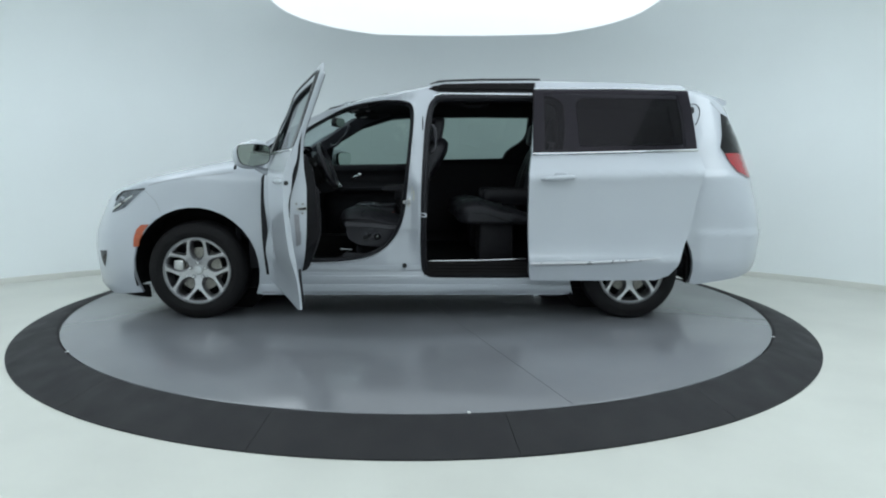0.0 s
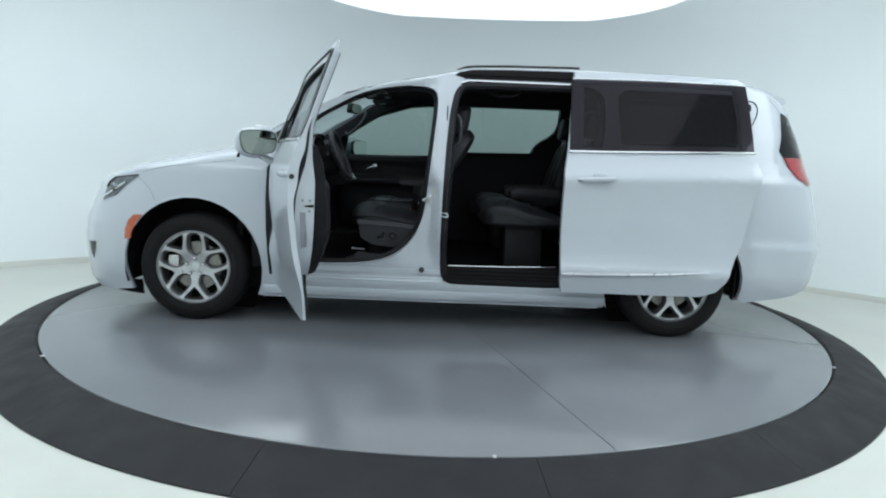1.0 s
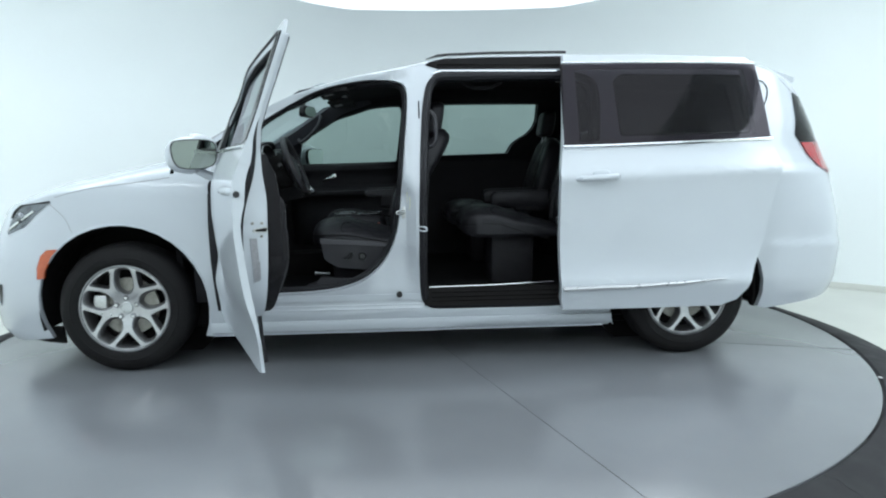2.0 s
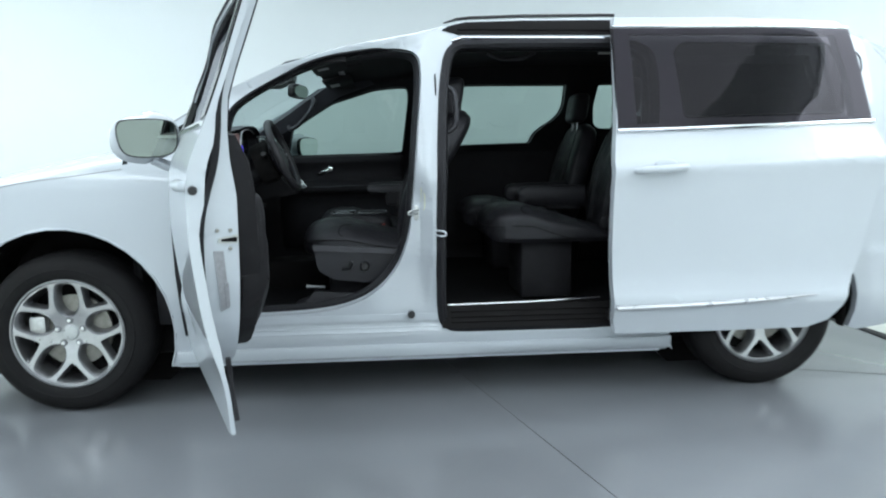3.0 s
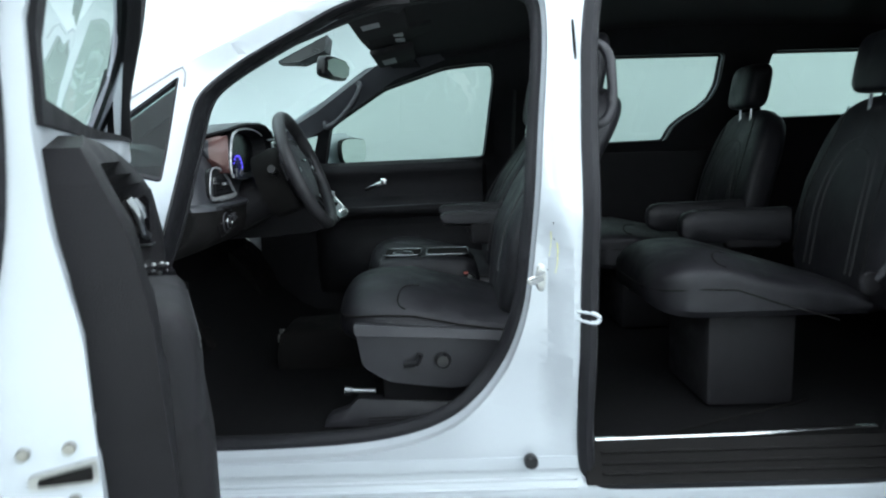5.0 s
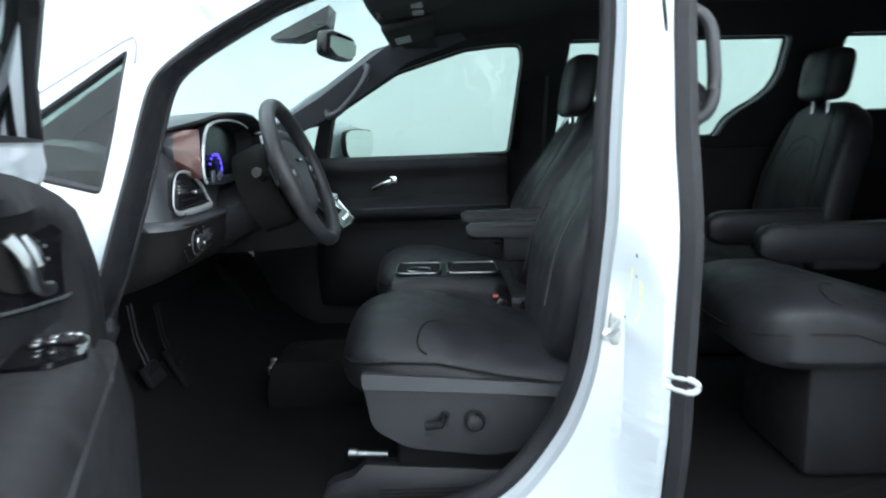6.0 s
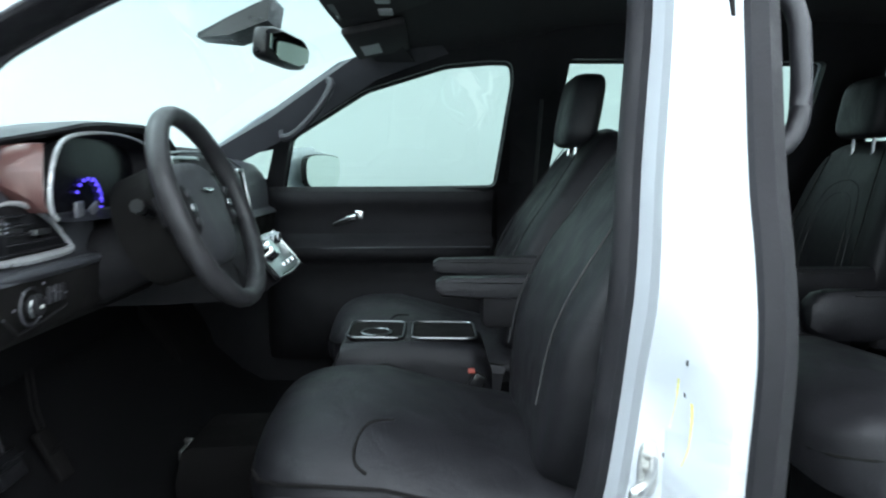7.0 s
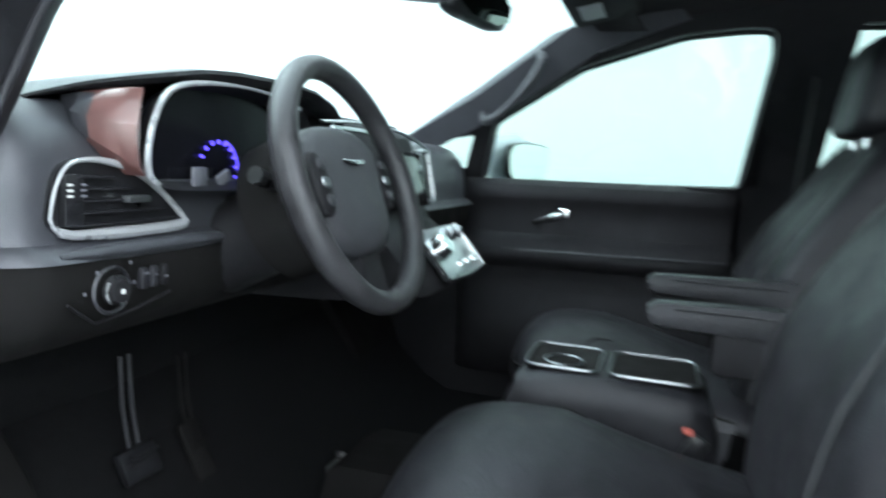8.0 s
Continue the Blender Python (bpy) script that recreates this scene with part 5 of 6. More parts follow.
for y0, y1, z0, z1, x0 in ((-0.225, -0.065, 1.132, 1.176, 0.712), (0.155, 0.212, 1.035, 1.150, 0.752)):
    loop = rounded([(y0, z0), (y1, z0), (y1, z1), (y0, z1)], 0.010, 3)
    part("stack_vent", sheet(loop, (), lambda u, v: (x0 - 0.2 * (v - z0), u, v), 0.3, 0.03, (-1, 0, 0)), BLACK, dash, "black centre air vent")
    part("vent_bezel", tube([(x0 + 0.003 - 0.2 * (v - z0), u, v) for u, v in loop], 0.0042, 6, closed=True, up=(1, 0, 0)), SATIN, dash, "silver vent surround")
    for k in range(3):
        f = 0.25 + 0.25 * k
        part("vent_slat", rbox(0.006, 0.9 * (y1 - y0), 0.002, 0.0005, at=(x0 - 0.2 * f * (z1 - z0) + 0.003, 0.5 * (y0 + y1), z0 + f * (z1 - z0))), GREYPLASTIC, dash)
part("stack_trim", tube(smoothed([(0.700, -0.25, 1.184), (0.708, -0.15, 1.190), (0.712, 0.0, 1.190), (0.715, 0.14, 1.180), (0.735, 0.215, 1.150)], 2, closed=False), 0.0035, 6), SATIN, dash, "slim silver dash trim")
part("touch_screen", rbox(0.012, 0.22, 0.12, 0.006, at=(0.752, 0.03, 1.085), m=pose(0, 0, 0, 0, -15, 0)), PIANO, dash, "dark centre touch screen")
part("control_panel", rbox(0.012, 0.26, 0.115, 0.006, at=(0.858, 0.035, 0.945), m=pose(0, 0, 0, 0, -40, 0)), SATIN, dash, "silver grey control panel")
part("panel_trim", tube([(0.824, -0.097, 0.992), (0.898, -0.097, 0.904), (0.902, 0.035, 0.899), (0.898, 0.167, 0.904), (0.824, 0.167, 0.992)], 0.0045, 6), CHROME, dash, "bright panel edge")
part("rotary_shifter", lathe([(0, 0.03), (0.022, 0.029), (0.025, 0.02), (0.027, 0.0)], 24, "x"), CHROME, dash, "chrome rotary shifter").matrix_basis = pose(0.856, -0.055, 0.955, 0, -40, 0)
for k in range(3):
    part("climate_knob", moved(lathe([(0, 0.016), (0.013, 0.015), (0.016, 0.0)], 18, "x"), (0.838, 0.02 + 0.05 * k, 0.977)), DARKCHROME, dash)
    part("climate_button", rbox(0.01, 0.03, 0.014, 0.003, at=(0.885, 0.02 + 0.05 * k, 0.922), m=pose(0, 0, 0, 0, -40, 0)), CHROME, dash)

# steering wheel and column
RAKE = math.atan2(0.925 - 0.785, 1.262 - 0.912)
wc = Vector((0.856, -0.43, 1.087))
ax = Vector((math.cos(RAKE), 0, math.sin(RAKE)))
upv = Vector((-math.sin(RAKE), 0, math.cos(RAKE)))
sidev = Vector((0, 1, 0))


def wpt(u, v, d=0.0):
    return wc + sidev * u + upv * v + ax * d


column = part("steering_column", loft([[wc + ax * (-d) + (sidev * math.cos(a) + upv * math.sin(a) * 0.8) * r + Vector((0, 0, -0.02)) for a in np.linspace(0, 2 * math.pi, 16, endpoint=False)] for d, r in ((0.035, 0.06), (0.06, 0.075), (0.14, 0.08), (0.24, 0.09))]), PLASTIC, van, "dark steering column shroud")
swheel = part("steering_wheel", tube([wpt(0.172 * math.cos(a), 0.172 * math.sin(a)) for a in np.linspace(0, 2 * math.pi, 56, endpoint=False)], 0.0165, 12, closed=True, squash=1.15, up=tuple(ax)), RIMSKIN, van, "black leather steering wheel")
part("airbag_pad", superbox(0.100, 0.092, 0.028, 2.8, 12, 28, lambda x, y, z: wpt(x * (1.0 + 0.25 * (y > 0)), y * 1.05 - 0.005, z - 0.022)), PADSKIN, swheel, "dark grey airbag pad")
for u, v, w0 in ((-1, 0.05, 0.024), (1, 0.05, 0.024)):
    part("wheel_spoke", loft([[wpt(u * (0.06 + k * 0.10), v0 * w0 + 0.012, d) for v0, d in ((1, -0.012), (1, -0.03), (-1, -0.03), (-1, -0.012))] for k in (0, 0.5, 1.02)]), PLASTIC, swheel)
    part("button_pod", superbox(0.021, 0.044, 0.010, 2.6, 8, 18, lambda x, y, z: wpt(u * 0.098 + x, y + 0.004, z - 0.006)), PLASTIC, swheel, "dark steering wheel button pod")
    for k in (-1, 0, 1):
        part("wheel_button", superbox(0.009, 0.008, 0.003, 2.8, 6, 12, lambda x, y, z: wpt(u * 0.098 + x, y + 0.004 + 0.024 * k, z + 0.004)), DARKCHROME if k == 0 else GREYPLASTIC, swheel)
part("wheel_spoke", loft([[wpt(u * w0, -(0.055 + k * 0.115), d) for u, d in ((1, -0.015), (1, -0.03), (-1, -0.03), (-1, -0.015))] for k, w0 in ((0, 0.045), (0.5, 0.03), (1.0, 0.028))]), PLASTIC, swheel, "dark lower spoke")
part("column_boot", loft([[wpt(r * math.cos(a), r * math.sin(a), d) for a in np.linspace(0, 2 * math.pi, 32, endpoint=False)] for d, r in ((-0.045, 0.085), (-0.055, 0.098), (-0.075, 0.104), (-0.13, 0.100))]), UNDER, swheel, "round black column boot")
part("wheel_badge", superbox(0.036, 0.0055, 0.004, 2.0, 6, 14, lambda x, y, z: wpt(x, y + 0.03 + 3.0 * x * x, z + 0.007)), CHROME, swheel, "small chrome wing-shaped emblem")
for u in (-1, 1):
    part("stalk", tube([wpt(u * 0.05, 0.01, -0.07), wpt(u * 0.15, 0.035, -0.06)], [0.009, 0.012], 8), BLACK, swheel)

# pedals
for x, y, z, w, h in ((0.425, -0.37, 0.565, 0.085, 0.06), (0.43, -0.22, 0.53, 0.05, 0.12)):
    # the accelerator gets a darker material, so it sinks into the footwell's shade
    pedal = part("pedal", rbox(0.018, w, h, 0.006, at=(x, y, z), m=pose(0, 0, 0, 0, -28, 0)), RUBBER if w > 0.06 else UNDER, van, "ribbed rubber pedal")
    for k in (-1, 0, 1):
        part("pedal_rib", rbox(0.006, w * 0.8, 0.005, 0.002, at=(x + 0.008 + 0.006 * k, y, z + 0.005 + 0.016 * k), m=pose(0, 0, 0, 0, -28, 0)), RUBBER if w > 0.06 else UNDER, pedal)
    for d in (-0.011, 0.011):
        part("pedal_arm", tube([(x - 0.01, y + d, z + 0.02), (x - 0.045, y + d + 0.02, z + 0.09), (x - 0.06, y + d + 0.03, z + 0.18)], 0.0032, 6), GREYPLASTIC if w > 0.06 else UNDER, pedal, "slim pedal arm")
# low bin on the floor ahead of the console
rows = [[(x, -0.115, 0.36), (x, -0.125, zt - 0.03), (x, -0.11, zt), (x, 0.11, zt), (x, 0.125, zt - 0.03), (x, 0.115, 0.36)] for x, zt in ((0.655, 0.44), (0.665, 0.485), (0.69, 0.50), (0.85, 0.505), (1.0, 0.51), (1.03, 0.49))]
bin_box = part("floor_bin", loft(rows), UNDER, van, "low dark floor bin")
part("bin_latch", rbox(0.012, 0.05, 0.03, 0.004, at=(0.655, -0.06, 0.465)), STEEL, bin_box, "bright bin latch")
part("bin_latch", rbox(0.02, 0.012, 0.012, 0.003, at=(0.652, -0.02, 0.48)), STEEL, bin_box)

# floor console between the front seats
rows = []
for x, zt, zb in ((1.02, 0.70, 0.40), (1.04, 0.745, 0.38), (1.08, 0.755, 0.37), (1.20, 0.76, 0.37), (1.34, 0.755, 0.37), (1.38, 0.735, 0.38), (1.395, 0.69, 0.4)):
    rows.append([(x, -0.115, zb), (x, -0.125, zt - 0.05), (x, -0.115, zt - 0.012), (x, -0.10, zt), (x, 0.10, zt), (x, 0.115, zt - 0.012), (x, 0.125, zt - 0.05), (x, 0.115, zb)])
console = part("floor_console", loft(rows), LEATHER, van, "dark floor console with cup holders")
for x0, x1 in ((1.05, 1.185), (1.205, 1.36)):
    loop = rounded([(x0, -0.085), (x1, -0.085), (x1, 0.085), (x0, 0.085)], 0.025)
    part("tray_rim", tube([(x, y, 0.764) for x, y in loop], 0.003, 6, closed=True), DARKCHROME, console, "satin cup holder rim")
    # flat black sheet for the shade inside the tray, which isn't sunk
    part("tray_shade", sheet(loop, (), lambda u, v: (u, v, 0.762), 0.2, 0.003, (0, 0, -1)), UNDER, console)
part("cup_ring", moved(lathe([(0.033, 0.004), (0.036, 0.006), (0.039, 0.004)], 24, "z"), (1.118, -0.035, 0.762)), DARKCHROME, console)


# seats
def seat(x, y, z0, inner_sgn, kind, label, arm=True, back=0.0, fall=0.08):
    """Seat with its cushion front at x, middle at y and cushion top at z0; inner_sgn: side of the armrest."""
    front = kind == "front"
    fall = 0.26 if front else fall
    drop = 0.085 if front else 0.05
    rings = []
    for i in range(22):
        u = 0.15 * (1 - math.cos(math.pi / 2 * i / 12)) if i <= 12 else 0.15 + 0.44 * (i - 12) / 9
        k = (1 - (1 - min(u / 0.15, 1)) ** 2.5) ** (1 / 2.5)
        hw = 0.13 + 0.132 * k
        zt = -0.10 + (0.083 if front else 0.10) * k - fall * max(0.0, u - 0.20)
        zb = -0.13 - 0.05 * k
        e = drop * (0.25 + 0.75 * k) * (1 - 0.45 * ease((u - 0.30) / 0.2))
        half = [(0.0, zt), (0.2, zt - 0.01 * e), (0.35, zt - 0.05 * e), (0.5, zt - 0.13 * e), (0.62, zt - 0.24 * e), (0.73, zt - 0.38 * e), (0.82, zt - 0.52 * e), (0.89, zt - 0.67 * e), (0.95, zt - 0.84 * e), (0.985, zt - 1.0 * e), (1.0, zt - 1.12 * e), (1.008, zt - 1.3 * e), (1.012, zt - 1.5 * e), (1.0, min(zb + 0.02, zt - 1.6 * e)), (0.93, min(zb, zt - 1.7 * e))]
        rings.append([(x + u, y + hw * b, z0 + c) for b, c in half] + [(x + u, y - hw * b, z0 + c) for b, c in half[:0:-1]])
    s = part("seat", loft(rings), LEATHER, van, label)

    def top(px, py):
        hw = 0.262
        b = min(abs(py - y) / hw, 1.0)
        return z0 - (0.017 if front else 0.0) - fall * max(0.0, px - x - 0.20) - drop * lerp(([0, 0.35, 0.62, 0.82, 0.95, 1.0], [0, 0.05, 0.24, 0.52, 0.84, 1.12]), b)
    lean = radians(24 if front else 18.5)
    bx, bz = x + (0.405 + back if front else 0.58), (z0 if front else 0.767) - 0.02
    def backp(a, b, c):
        # a across the thickness, b across, c up
        wide = 1.0 - 0.16 * max(0, (c + 0.05) / 0.3)
        bow = -0.022 * (1 - (b / 0.25) ** 2) if a < 0 else 0.0
        u = 0.255 + c * (1.0 if c > 0 else 1.3)
        px = bx + 0.05 + u * math.sin(lean) + (a - bow) * math.cos(lean)
        px += 0.05 * ease(-c / 0.3)
        if front:
            px += 0.065 * max(0.0, (c + 0.10) / 0.4) ** 1.2 - 0.014 * math.exp(-((c + 0.12) / 0.12) ** 2)
        pz = bz + u * math.cos(lean) - a * math.sin(lean) + 0.0
        return (px, y + b * wide, pz)
    part("backrest", superbox(0.075, 0.262, 0.315 if front else 0.285, 4.0, 24, 40, backp), LEATHER, s)
    hx, hz = x + (0.735 if front else 0.76), (z0 + 0.55 if front else 1.352)
    part("headrest", superbox(0.052, 0.122 if front else 0.108, 0.108 if front else 0.092, 4.4, 14, 30, lambda a, b, c: (hx + a + c * 0.16, y + b * (1 - 0.5 * max(0.0, c - 0.02)), hz + 0.012 + c)), LEATHER, s)
    for d in (-0.05, 0.05):
        part("headrest_post", tube([(hx - 0.02, y + d, hz - 0.19), (hx - 0.01, y + d, hz - 0.02)], 0.006, 8), CHROME if front else DARKCHROME, s)
    # stitched seams
    for sg in (-1, 1):
        pts = smoothed([(x + a, y + sg * b) for a, b in ((0.195, 0.245), (0.177, 0.235), (0.172, 0.215), (0.178, 0.18), (0.196, 0.157), (0.232, 0.14))], 2, closed=False)
        part("seam", tube([(px, py, top(px, py) + 0.0005) for px, py in pts], 0.0026, 6), UNDER, s)
    # piping round the cushion's edge
    pts = [(x + u, y - hw, z0 + c) for u, hw, c in ((0.50, 0.264, -0.150 if front else -0.10 - 0.3 * fall), (0.34, 0.264, -0.126 if front else -0.10 - 0.14 * fall), (0.22, 0.264, -0.100), (0.13, 0.263, -0.096), (0.07, 0.252, -0.10))]
    pts = pts + [(x + 0.03, y - 0.228, z0 - 0.104), (x + 0.01, y - 0.19, z0 - 0.106), (x + 0.0, y - 0.13, z0 - 0.11), (x - 0.001, y - 0.05, z0 - 0.112)]
    pts = pts + [(px, 2 * y - py, pz) for px, py, pz in pts[::-1]]
    part("piping", tube(pts, 0.0028, 6), UNDER, s)
    for d in (-0.2, 0.2):
        pts = [backp(-0.0755, d * (1 - 0.10 * math.cos(5.0 * c) - 0.25 * max(0, c) / 0.3), c) for c in np.linspace(-0.2, 0.24, 14)]
        part("seam", tube(pts, 0.0022, 5), THREAD if front else UNDER, s)
    if not front:
        # arched seam of the middle panel
        for d, top_c in ((0.125, 0.14), (0.095, 0.10)):
            pts = smoothed([(-d, -0.22), (-d * 1.05, -0.05), (-d * 0.8, top_c - 0.03), (-0.03, top_c), (0.03, top_c), (d * 0.8, top_c - 0.03), (d * 1.05, -0.05), (d, -0.22)], 2, closed=False)
            part("seam", tube([backp(-0.0745, b, c) for b, c in pts], 0.0024, 5), THREAD, s)
    if arm:
        ay = y + inner_sgn * 0.27
        rows = [[(x + px, ay + dy, 0.905 + dz * h) for dy, dz in ((-0.028, -0.02), (-0.03, 0.0), (-0.02, 0.018), (0.02, 0.018), (0.03, 0.0), (0.028, -0.02), (0.0, -0.03))] for px, h in ((0.30, 0.4), (0.315, 0.9), (0.36, 1.0), (0.50, 1.25), (0.58, 1.4))]
        if not front:
            # deep padded armrest of the captain seats
            rows = [[(x + px, ay + dy * w, 0.850 + dz * h) for dy, dz in ((-0.03, -0.04), (-0.034, 0.0), (-0.03, 0.042), (-0.018, 0.056), (0.018, 0.056), (0.03, 0.042), (0.034, 0.0), (0.03, -0.04), (0.015, -0.056), (-0.015, -0.056))] for px, h, w in ((0.245, 0.3, 0.5), (0.25, 0.6, 0.8), (0.265, 0.85, 0.95), (0.30, 1.0, 1.0), (0.48, 1.05, 1.0), (0.62, 1.1, 1.0))]
        rest = part("armrest", loft(rows), LEATHER, s)
        part("piping", tube([(x + px, ay - 0.031, (0.905 if front else 0.887) + 0.012) for px in (0.34, 0.45, 0.56)], 0.0016, 5), THREAD, rest)
        part("armrest_stem", rbox(0.20, 0.05, 0.10, 0.02, at=(x + 0.50, ay, 0.86 if front else 0.82)), PLASTIC, s)
    oy = y - inner_sgn * 0.272
    f = lambda u, v: (u, oy + inner_sgn * 0.015 * ((u - x - 0.3) / 0.3) ** 2, v)
    if kind == "front":
        for yy, sg in ((oy, 1), (y + inner_sgn * 0.262, -1)):
            sh = part("side_shield", sheet(rounded([(x + 0.055, z0 - 0.118), (x + 0.28, z0 - 0.133), (x + 0.50, z0 - 0.150), (x + 0.49, z0 - 0.24), (x + 0.43, z0 - 0.285), (x + 0.33, z0 - 0.305), (x + 0.15, z0 - 0.285), (x + 0.075, z0 - 0.24)], 0.025), (), lambda u, v: (u, yy, v), 0.1, 0.03, (0, inner_sgn * sg, 0)), GREYPLASTIC, s, "grey plastic seat side shield")
            part("shield_ledge", sheet(rounded([(x + 0.054, z0 - 0.116), (x + 0.28, z0 - 0.131), (x + 0.50, z0 - 0.148), (x + 0.502, z0 - 0.172), (x + 0.28, z0 - 0.157), (x + 0.058, z0 - 0.146)], 0.008, 3), (), lambda u, v: (u, yy - inner_sgn * sg * (0.004 + 0.35 * (z0 - 0.115 - v - 0.075 * (u - x))), v), 0.05, 0.02, (0, inner_sgn * sg, 0)), GREYPLASTIC, sh)
            if sg == 1:
                part("seat_knob", moved(lathe([(0, -0.022), (0.016, -0.02), (0.021, -0.012), (0.023, 0.0)], 18), (x + 0.295, oy - inner_sgn * 0.004, z0 - 0.222)) if inner_sgn > 0 else moved(lathe([(0, 0.022), (0.018, 0.02), (0.023, 0.0)], 18), (x + 0.295, oy, z0 - 0.222)), BLACK, sh, "round seat control")
                part("seat_switch", tube([(x + 0.19, oy - inner_sgn * 0.01, z0 - 0.232), (x + 0.225, oy - inner_sgn * 0.016, z0 - 0.226), (x + 0.235, oy - inner_sgn * 0.016, z0 - 0.20)], 0.0085, 8), BLACK, sh)
    part("seat_base", rbox(0.34 if front else 0.26, 0.42 if front else 0.34, z0 - 0.165 - 0.37, 0.02, at=(x + (0.29 if front else 0.31), y, 0.37 + (z0 - 0.165 - 0.37) / 2)), PLASTIC, s)
    if front:
        # moulded cover over the outer seat track, with the adjuster bar
        oy2 = y - inner_sgn * 0.205
        rows = [[(x + px, oy2 - inner_sgn * 0.03, 0.365), (x + px, oy2 - inner_sgn * 0.03, 0.365 + 0.5 * h), (x + px, oy2 - inner_sgn * 0.012, 0.365 + h), (x + px, oy2 + inner_sgn * 0.03, 0.365 + h), (x + px, oy2 + inner_sgn * 0.035, 0.365)] for px, h in ((-0.045, 0.012), (-0.03, 0.028), (0.02, 0.045), (0.05, 0.075), (0.30, 0.06), (0.48, 0.05))]
        cover = part("rail_cover", loft(rows), GREYPLASTIC, s, "grey seat track cover")
        for k in range(3):
            part("cover_rib", tube([(x + 0.08, oy2 - inner_sgn * 0.032, 0.372 + 0.009 * k), (x + 0.30, oy2 - inner_sgn * 0.032, 0.376 + 0.009 * k)], 0.0022, 5), PLASTIC, cover)
        part("adjuster_bar", tube([(x + 0.012, oy2, 0.462), (x + 0.03, oy2, 0.461), (x + 0.032, oy2, 0.461), (x + 0.10, oy2, 0.459)], [0.011, 0.011, 0.008, 0.008], 10), DARKCHROME, s, "bare metal adjuster bar")
    if front:
        for d in (-0.2, 0.2):
            part("seat_rail", rbox(0.50, 0.04, 0.024, 0.006, at=(x + 0.30, y + d, 0.375)), UNDER, s)
        part("rail_end", rbox(0.05, 0.035, 0.016, 0.005, at=(x + 0.03, y - inner_sgn * 0.2, 0.383)), BLACK, s)
    return s


seat(0.96, -0.43, 0.79, 1, "front", "black leather driver seat with power controls", back=0.035)
seat(0.955, 0.43, 0.775, -1, "front", "black leather passenger seat", back=0.07)
seat(1.84, -0.44, 0.84, 1, "rear", "black leather second-row captain seat", fall=0.30)
seat(1.83, 0.44, 0.82, -1, "rear", "black leather second-row captain seat", fall=0.22)
for y in (-0.42, 0.1, 0.5):
    seat(2.95, y, 0.74, 1, "rear", "black third-row bench seat", arm=False)
part("belt_buckle", rbox(0.03, 0.02, 0.06, 0.006, at=(1.352, -0.150, 0.672), m=pose(0, 0, 0, 0, 30, 0)), BLACK, van)
part("buckle_button", rbox(0.016, 0.018, 0.008, 0.002, at=(1.344, -0.150, 0.706)), BUCKLE, van, "red belt buckle button")
part("seat_belt", tube([(1.62, 0.70, 1.40), (1.60, 0.71, 1.0), (1.58, 0.72, 0.5)], 0.022, 6, squash=0.15), WEBBING, van)
part("seat_belt", tube([(1.60, -0.80, 1.30), (1.62, -0.84, 1.0), (1.60, -0.85, 0.5)], 0.022, 6, squash=0.15), WEBBING, van)
part("seat_pivot", superbox(0.035, 0.015, 0.035, 2.5, 8, 14, lambda x, y, z: (2.415 + x, -0.715 + y, 0.752 + z)), PLASTIC, van)
part("recline_lever", tube([(2.42, -0.725, 0.76), (2.50, -0.73, 0.86)], [0.010, 0.014], 8), GREYPLASTIC, van)

# far door card details
part("far_inner_handle", tube([(0.90, 0.775, 0.955), (0.93, 0.765, 0.968), (0.985, 0.765, 0.985), (1.0, 0.785, 1.0)], [0.006, 0.008, 0.009, 0.008], 8, squash=1.5), CHROME, van, "chrome inner door handle")
part("handle_lever", rbox(0.03, 0.02, 0.035, 0.006, at=(0.992, 0.765, 0.993)), CHROME, van)
rows = []
for x, f in ((0.64, 0.0), (0.66, 0.5), (0.70, 0.85), (0.78, 1.0), (1.0, 1.0), (1.25, 1.0), (1.42, 1.0), (1.47, 0.8), (1.49, 0.3)):
    up = 0.018 * (x - 0.7)
    prof_card = [(0.87, 1.085), (0.835, 1.083), (0.805, 1.068), (0.795, 1.045), (0.80, 1.022), (0.815, 1.005), (0.82, 0.96), (0.82, 0.915), (0.80, 0.893), (0.765, 0.885), (0.748, 0.872), (0.744, 0.852), (0.752, 0.832), (0.785, 0.81), (0.80, 0.76), (0.785, 0.70), (0.77, 0.62), (0.775, 0.52), (0.81, 0.45), (0.87, 0.44)]
    rows.append([(x, 0.87 + (y - 0.87) * f, z + up) for y, z in prof_card])
far_card = part("far_card", loft(rows, closed=False, caps=False), PLASTIC, van, "dark moulded passenger door card")
part("pull_pocket", sheet(smoothed([(0.80, 0.79), (0.88, 0.745), (1.2, 0.74), (1.30, 0.78), (1.2, 0.80), (0.9, 0.80)], 2), (), lambda x, z: (x, 0.797 - 0.05 * (0.79 - z), z), 0.2, 0.01, (0, 1, 0)), CARDSKIN, far_card, "dark pull pocket")
part("card_strip", tube([(0.80, 0.752, 0.870), (1.2, 0.745, 0.880), (1.46, 0.745, 0.885)], 0.004, 6), GREYPLASTIC, van)
part("far_slide_card", sheet([(1.64, 0.45), (2.55, 0.45), (2.58, 1.1), (1.66, 1.1)], (), lambda x, z: (x, 0.85, z), 0.2, 0.03, OUT), CARDSKIN, van, "dark sliding door card")
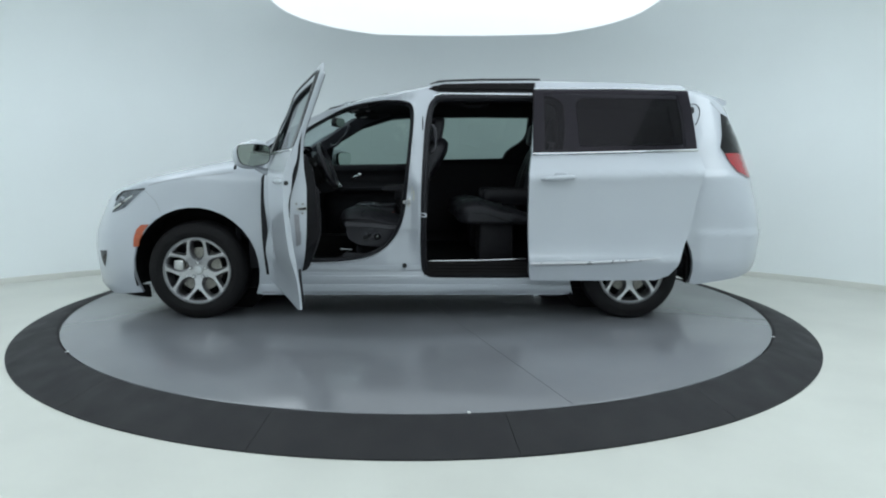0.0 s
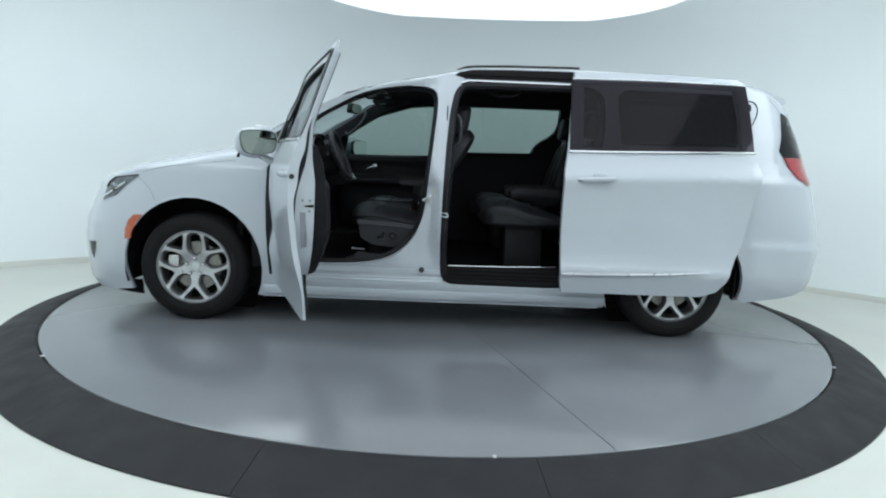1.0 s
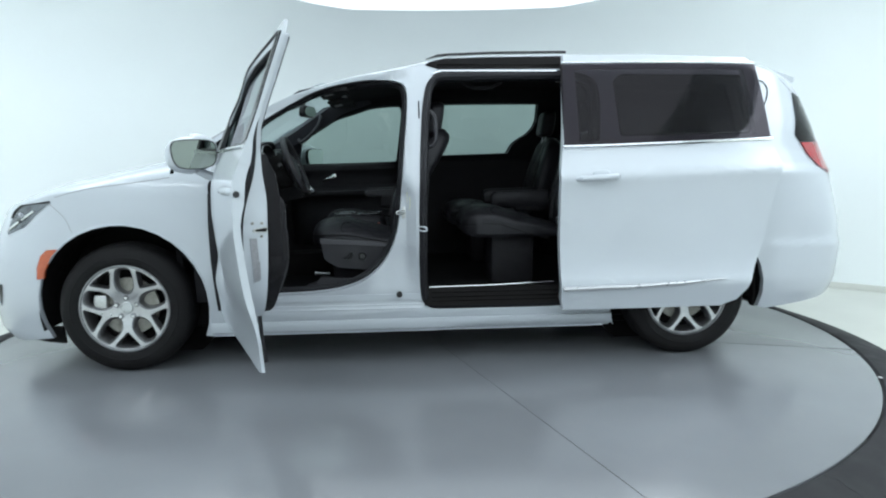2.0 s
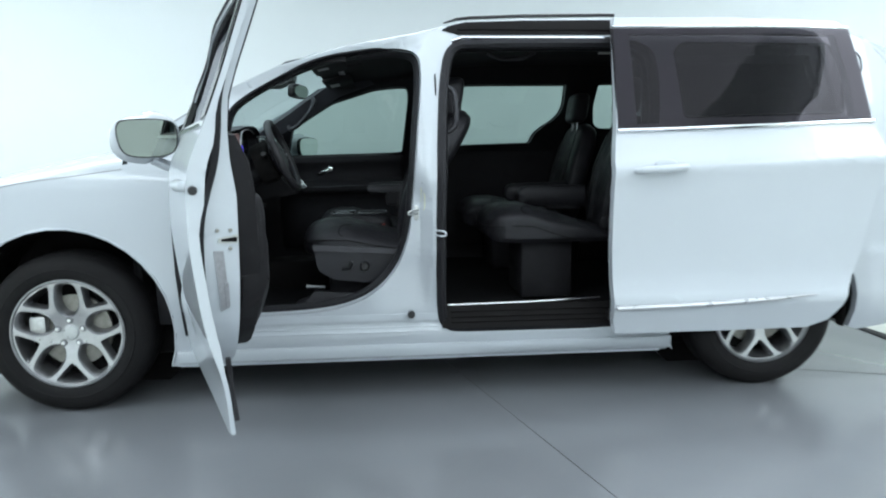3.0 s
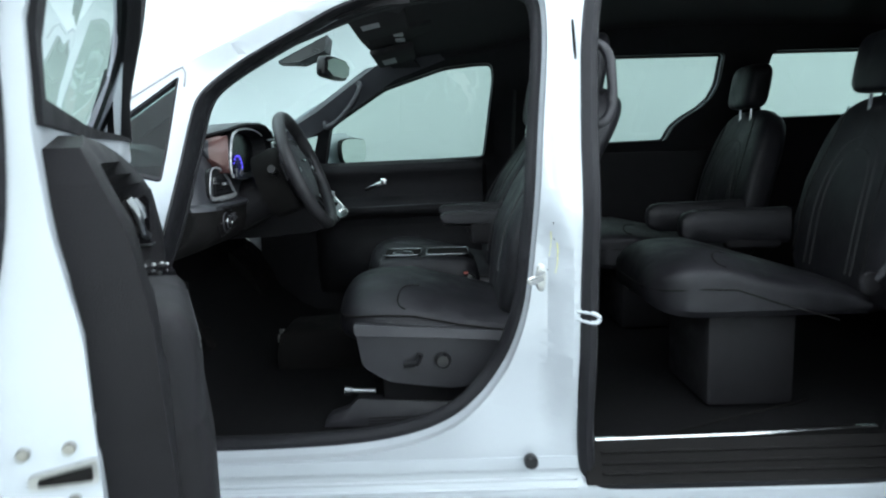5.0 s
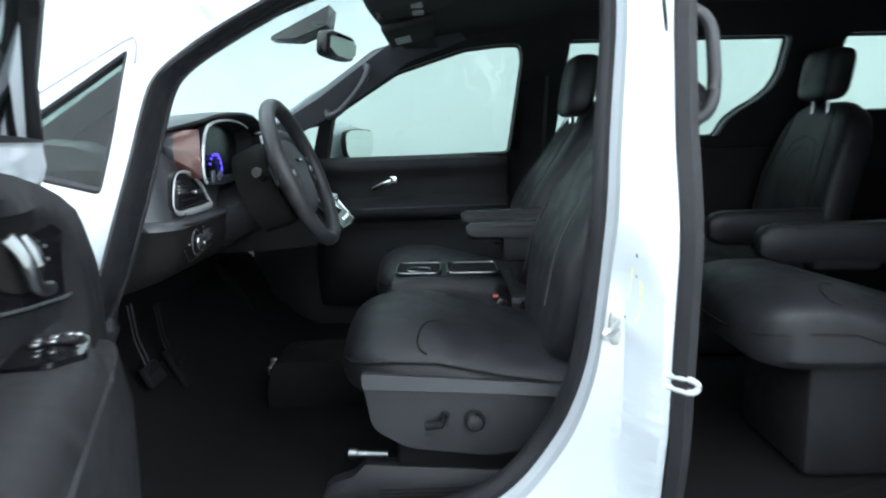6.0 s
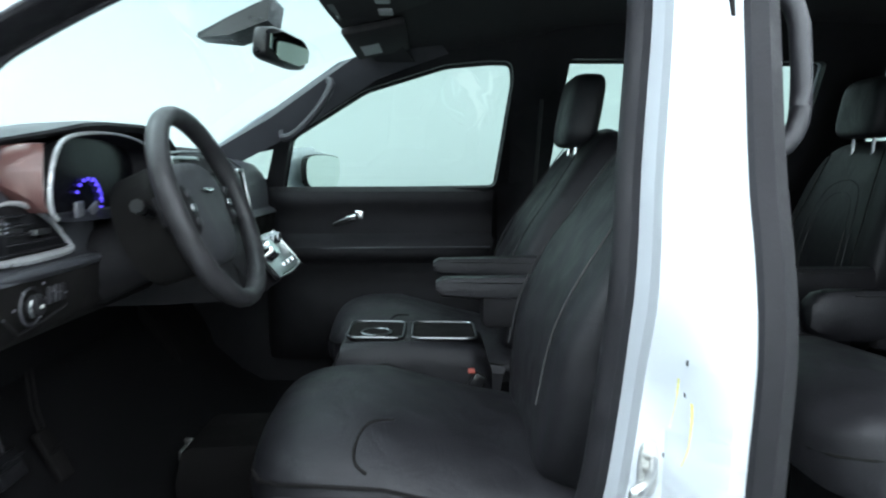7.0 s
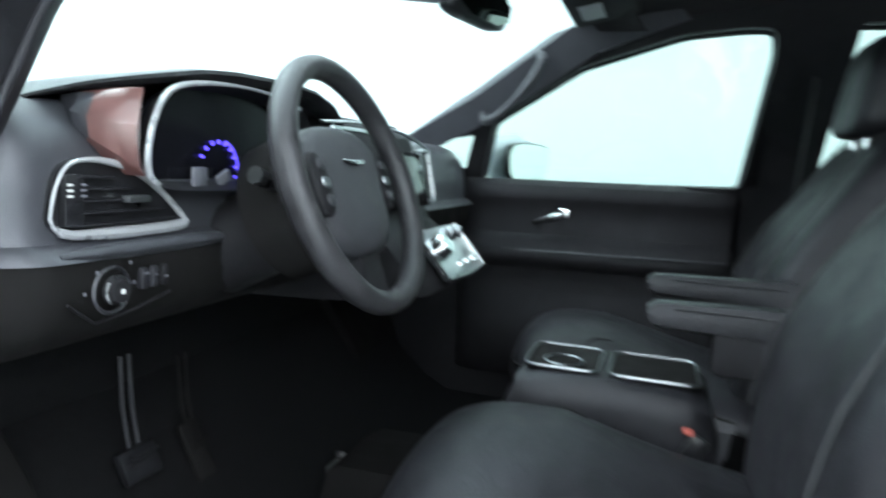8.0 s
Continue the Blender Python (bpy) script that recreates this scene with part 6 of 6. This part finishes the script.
part("window_trim", tube([far(-0.045)(x, z) for x, z in smoothed([(2.38, 1.09), (2.39, 1.14), (2.42, 1.20), (2.47, 1.24), (2.54, 1.282), (2.588, 1.33), (2.615, 1.40), (2.617, 1.55)], 2, closed=False)], 0.024, 8), HEADLINER, van, "grey moulded window trim")
# pillar handles
part("grab_handle", tube(smoothed([(0.735, 0.705, 1.275), (0.745, 0.675, 1.25), (0.80, 0.66, 1.275), (0.88, 0.64, 1.36), (0.915, 0.645, 1.43), (0.90, 0.67, 1.45)], 2, closed=False), 0.014, 8), GREYPLASTIC, van, "dark pillar grab handle")
part("grab_handle", tube(smoothed([(1.625, -0.815, 1.385), (1.655, -0.825, 1.378), (1.674, -0.832, 1.35), (1.678, -0.838, 1.30), (1.680, -0.842, 1.25), (1.676, -0.845, 1.215), (1.658, -0.846, 1.192), (1.628, -0.84, 1.185)], 1, closed=False), 0.0125, 10), GREYPLASTIC, van, "grey pillar grab handle")
part("far_pillar_trim", loft([[(0.45, 0.80, 1.13), (0.40, 0.78, 1.16), (0.43, 0.72, 1.17), (0.50, 0.75, 1.13)], [(0.73, 0.765, 1.27), (0.66, 0.74, 1.33), (0.70, 0.70, 1.325), (0.77, 0.73, 1.27)], [(1.03, 0.72, 1.45), (0.93, 0.69, 1.51), (0.99, 0.64, 1.52), (1.07, 0.68, 1.46)], [(1.25, 0.70, 1.53), (1.20, 0.67, 1.575), (1.25, 0.62, 1.59), (1.30, 0.66, 1.54)]]), DASHTOP, van, "dark windscreen pillar trim")
part("near_pillar_trim", loft([[(0.45, -0.82, 1.13), (0.40, -0.80, 1.16), (0.42, -0.785, 1.17), (0.47, -0.79, 1.14)], [(0.675, -0.795, 1.285), (0.64, -0.775, 1.325), (0.65, -0.76, 1.325), (0.68, -0.765, 1.29)], [(0.98, -0.74, 1.46), (0.93, -0.715, 1.505), (0.95, -0.695, 1.51), (0.99, -0.71, 1.468)], [(1.25, -0.70, 1.535), (1.20, -0.67, 1.57), (1.25, -0.64, 1.58), (1.29, -0.66, 1.54)]]), PLASTIC, van, "dark windscreen pillar trim")
# header, mirror, overhead console
part("header_trim", loft([[(0.97 + 0.1 * s * s, 0.72 * s, 1.565 - 0.045 * s * s), (1.10 + 0.08 * s * s, 0.72 * s, 1.575 - 0.04 * s * s), (1.12 + 0.08 * s * s, 0.72 * s, 1.545 - 0.04 * s * s), (0.98 + 0.1 * s * s, 0.72 * s, 1.545 - 0.045 * s * s)] for s in np.linspace(-1, 1, 15)]), HEADLINER, van, "dark windscreen header")
part("overhead_console", loft([[(x, -w, z), (x, -w * 0.8, z - d), (x, w * 0.8, z - d), (x, w, z), (x, 0, z + 0.05)] for x, w, z, d in ((0.99, 0.10, 1.555, 0.01), (1.02, 0.13, 1.56, 0.035), (1.15, 0.14, 1.59, 0.045), (1.27, 0.13, 1.62, 0.035), (1.30, 0.11, 1.63, 0.01))]), HEADLINER, van, "dark overhead console")
for sx, sy in ((1.13, -0.06), (1.13, 0.06)):
    part("map_lamp", rbox(0.035, 0.05, 0.008, 0.003, at=(sx, sy, 1.538)), LABELGREY, van, "small pale map lamp")
for y in (-0.36, 0.36):
    v = part("sun_visor", rbox(0.17, 0.40, 0.022, 0.01, at=(1.09, y, 1.525), m=pose(0, 0, 0, 0, -12, 0)), HEADLINER, van, "folded dark sun visor")
    part("visor_label", rbox(0.055, 0.15 if y > 0 else 0.07, 0.003, 0.001, at=(1.065, y + (0.06 if y > 0 else -0.03), 1.508), m=pose(0, 0, 0, 0, -12, 0)), LABELGREY, v, "pale visor label")
rm = part("rear_view_mirror", superbox(0.022, 0.118, 0.038, 5.0, 12, 28, lambda x, y, z: (0.885 + x + 0.20 * y + 0.12 * z, 0.02 + y, 1.438 + z)), BLACK, van, "black interior mirror")
part("mirror_face", sheet(smoothed([(-0.108, -0.031), (0.108, -0.031), (0.108, 0.031), (-0.108, 0.031)], 1), (), lambda u, v: (0.909 + 0.20 * u + 0.12 * v, 0.02 + u, 1.438 + v), 0.2, 0.003, (-1, 0, 0)), DIMMIRROR, rm, "interior mirror glass")
part("sensor_housing", loft([[(0.70, -0.02, 1.455), (0.70, 0.05, 1.455), (0.70, 0.05, 1.465), (0.70, -0.02, 1.465)], [(0.78, -0.055, 1.455), (0.78, 0.085, 1.455), (0.79, 0.085, 1.50), (0.79, -0.055, 1.50)], [(0.87, -0.05, 1.49), (0.87, 0.08, 1.49), (0.88, 0.08, 1.545), (0.88, -0.05, 1.545)]]), BLACK, van, "black sensor housing")
part("mirror_stem", tube([(0.84, 0.02, 1.49), (0.875, 0.02, 1.45)], 0.012, 8), BLACK, van)
part("ceiling_strap", tube([(1.85, -0.62, 1.555), (1.92, -0.62, 1.525), (2.02, -0.62, 1.53), (2.08, -0.62, 1.56)], 0.011, 8), PLASTIC, van, "dark ceiling grab handle")
part("dome_lamp", rbox(0.06, 0.03, 0.01, 0.004, at=(2.48, -0.42, 1.585)), PALE, van, "small dome lamp")
